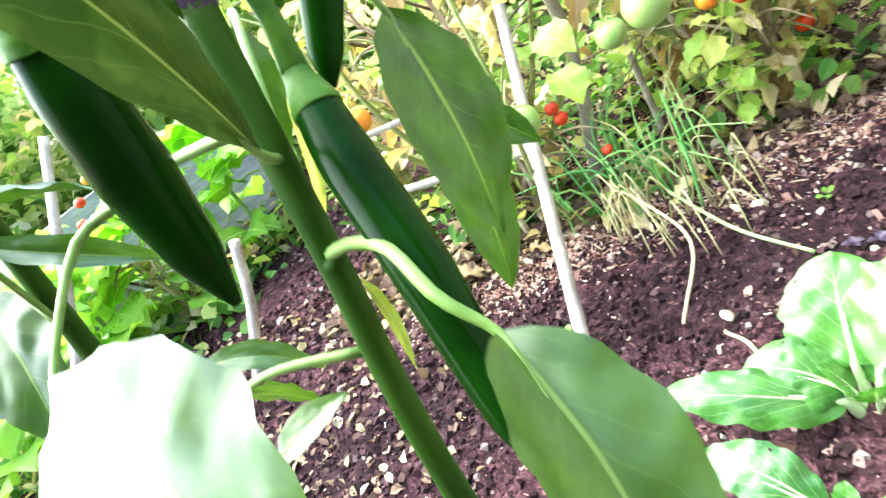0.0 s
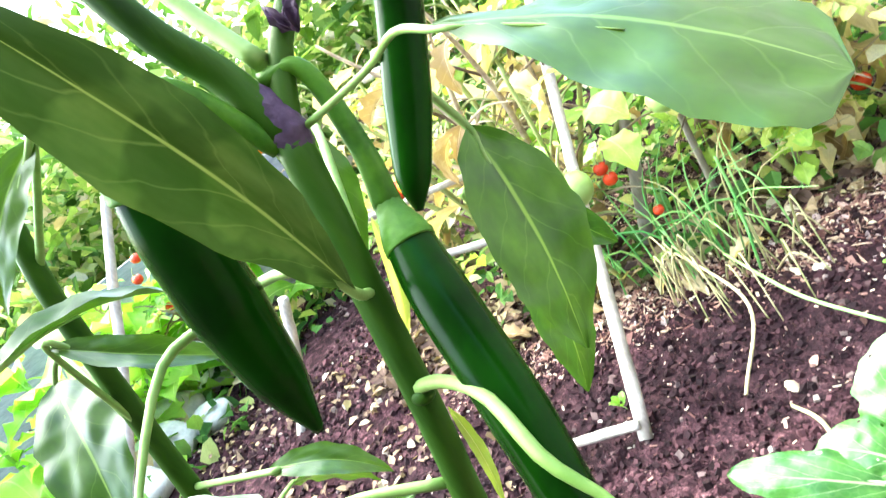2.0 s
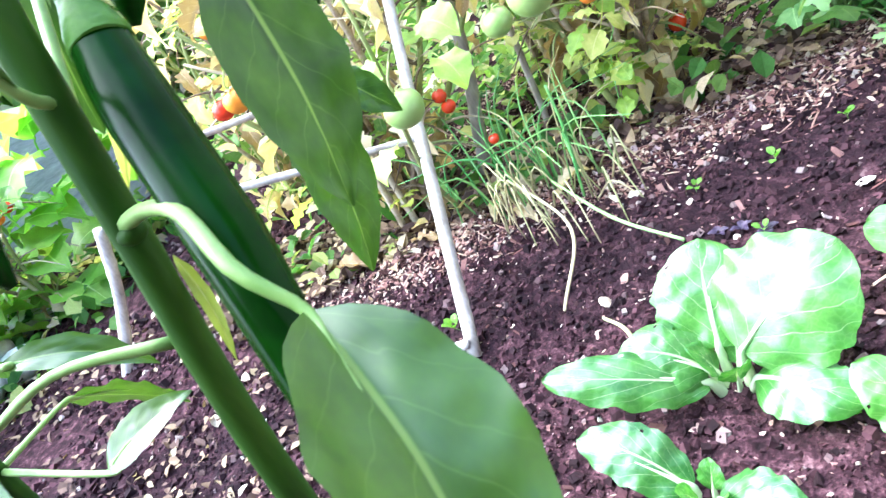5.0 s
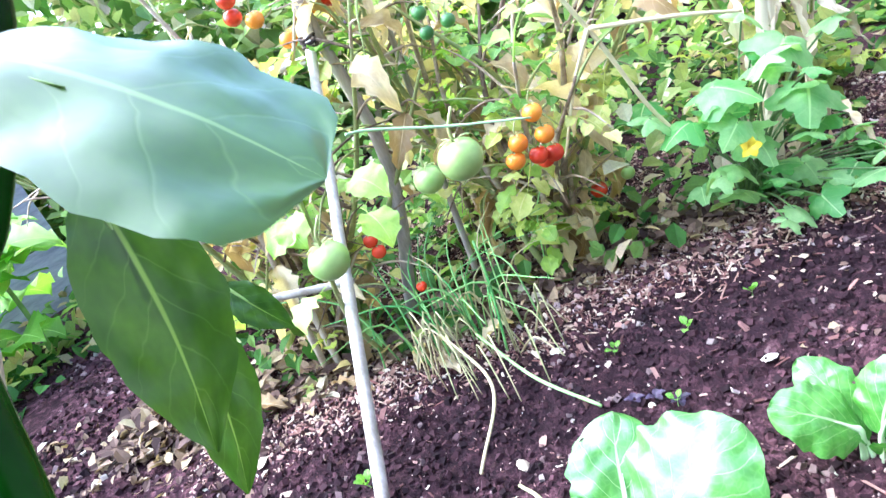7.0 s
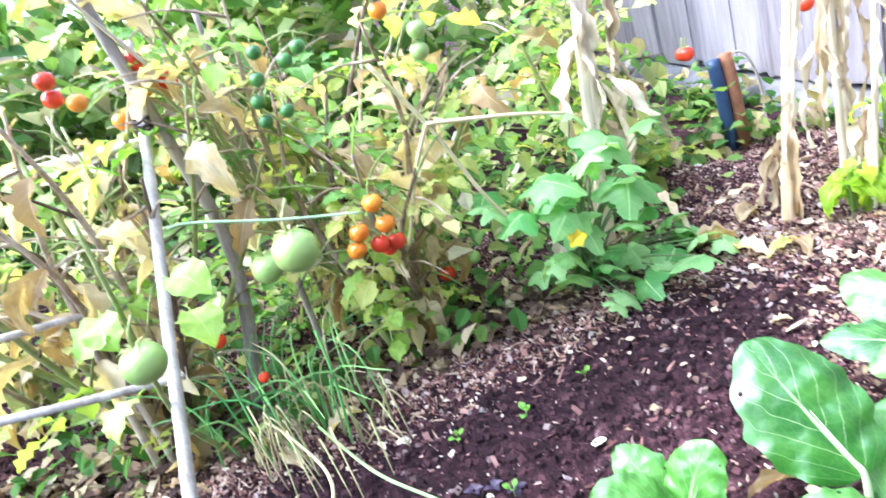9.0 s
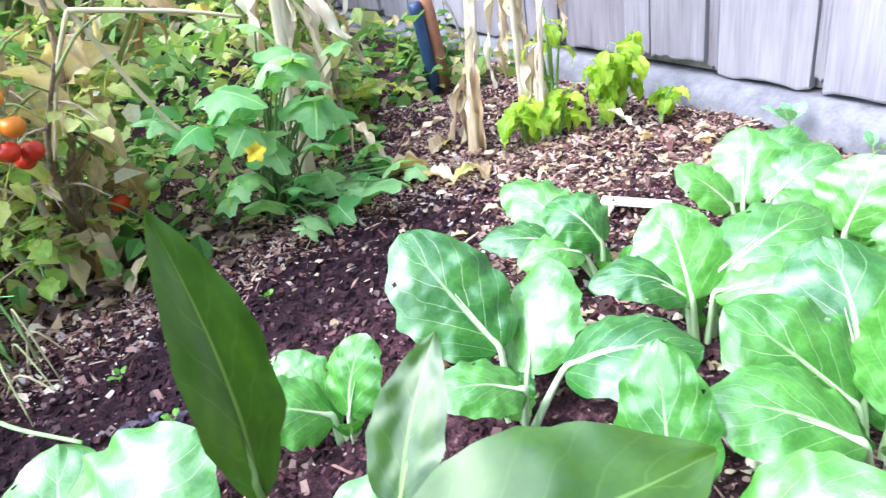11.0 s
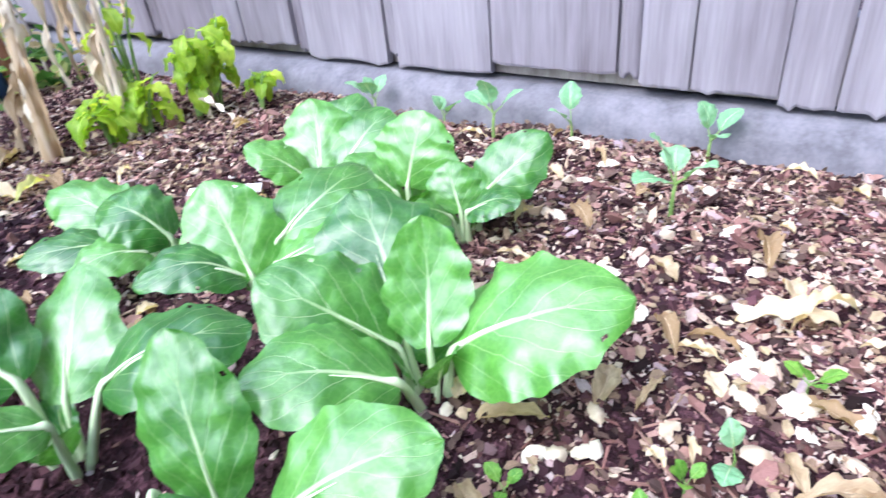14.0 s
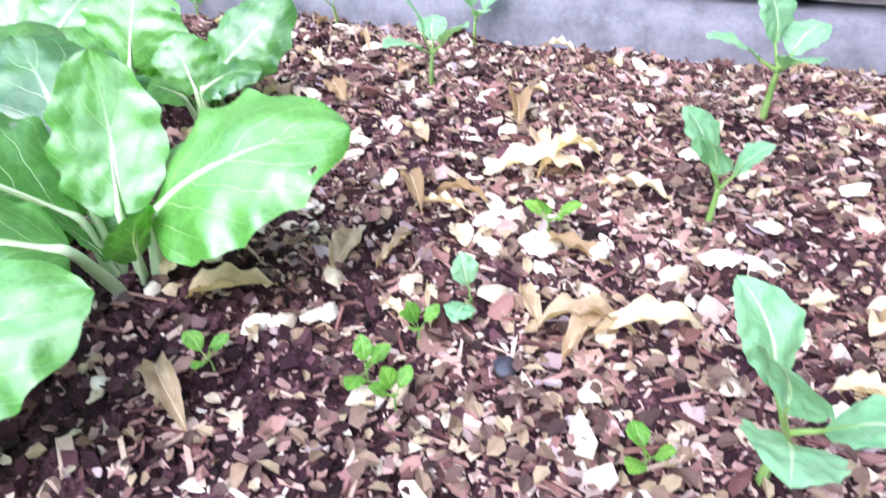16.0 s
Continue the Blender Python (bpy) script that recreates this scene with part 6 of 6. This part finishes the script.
for x, y, s in [(-1.33, 1.0, 0.09), (-1.42, 1.12, 0.1), (-1.5, 1.26, 0.11), (-1.58, 1.4, 0.1), (-1.28, 0.86, 0.08), (-1.24, 1.08, 0.06), (-1.37, 1.27, 0.06)]:
    b = bmesh.new()
    bmesh.ops.create_icosphere(b, subdivisions=3, radius=1)
    for v in b.verts:
        v.co *= 1 + 0.18 * noise.noise(v.co * 1.4 + Vector((x * 9, y * 9, 0)))
        v.co = Vector((v.co.x * s, v.co.y * s * 0.8, v.co.z * s * 0.6))
    t = thing("stone", (x, y, gz(x, y)), "pale grey rounded stone on the soil", "stone", "stones by the bed")
    part("rock", b, STONE, t, m=Matrix.Translation((x, y, gz(x, y) + s * 0.35)))
LETT = [simple_leaf(400 + s, 0.08, "oval", 0.8, 0.15, 0.2) for s in range(3)]
for me in LETT:
    me.materials.append(LIME_LEAF)
for i, (x, y) in enumerate([(-1.4, 1.15), (-1.27, 1.32), (-1.4, 0.93), (-1.5, 0.84), (-1.12, 1.5), (-1.6, 1.25)]):
    p = thing("leafy_plant", (x, y, gz(x, y)), "bright light green leafy plant by the plank", "vegetable plant", "leafy plants by the bed")
    for k in range(16):
        a = rng.uniform(0, 6.28)
        q = Vector((x + rng.uniform(-0.06, 0.06), y + rng.uniform(-0.06, 0.06), gz(x, y) + rng.uniform(0.03, 0.36)))
        lf = part("leaf", rng.choice(LETT), None, p, m=posed(q, (math.cos(a), math.sin(a), rng.uniform(-0.2, 0.5)), rng.uniform(0.12, 0.22), rng.uniform(-0.4, 0.4)))
    part("stem", tube(bmesh.new(), [(x, y, gz(x, y) - 0.01), (x + 0.01, y, 0.15), (x, y + 0.01, 0.32)], [0.007, 0.006, 0.004], 7), STEM_PALE, p)

tool = thing("tool_post", (0.85, 1.46, 0), "blue and rust brown garden post", "post")
b = bmesh.new()
tube(b, [(0.855, 1.4, -0.01), (0.85, 1.402, 0.12), (0.845, 1.407, 0.19)], [0.013, 0.013, 0.013], 10)
part("blue_side", b, BLUE, tool, "faded blue side")
part("brown_side", tube(bmesh.new(), [(0.881, 1.398, -0.01), (0.876, 1.4, 0.12), (0.871, 1.405, 0.195)], [0.013, 0.013, 0.013], 10), RUST, tool, "rust brown side")
part("hoop", tube(bmesh.new(), [(0.885, 1.45, 0.13), (0.905, 1.45, 0.175), (0.94, 1.45, 0.17), (0.965, 1.45, 0.1), (0.968, 1.45, 0.0)], [0.003, 0.003, 0.003], 7), WHITEWOOD, tool, "pale bent hoop")
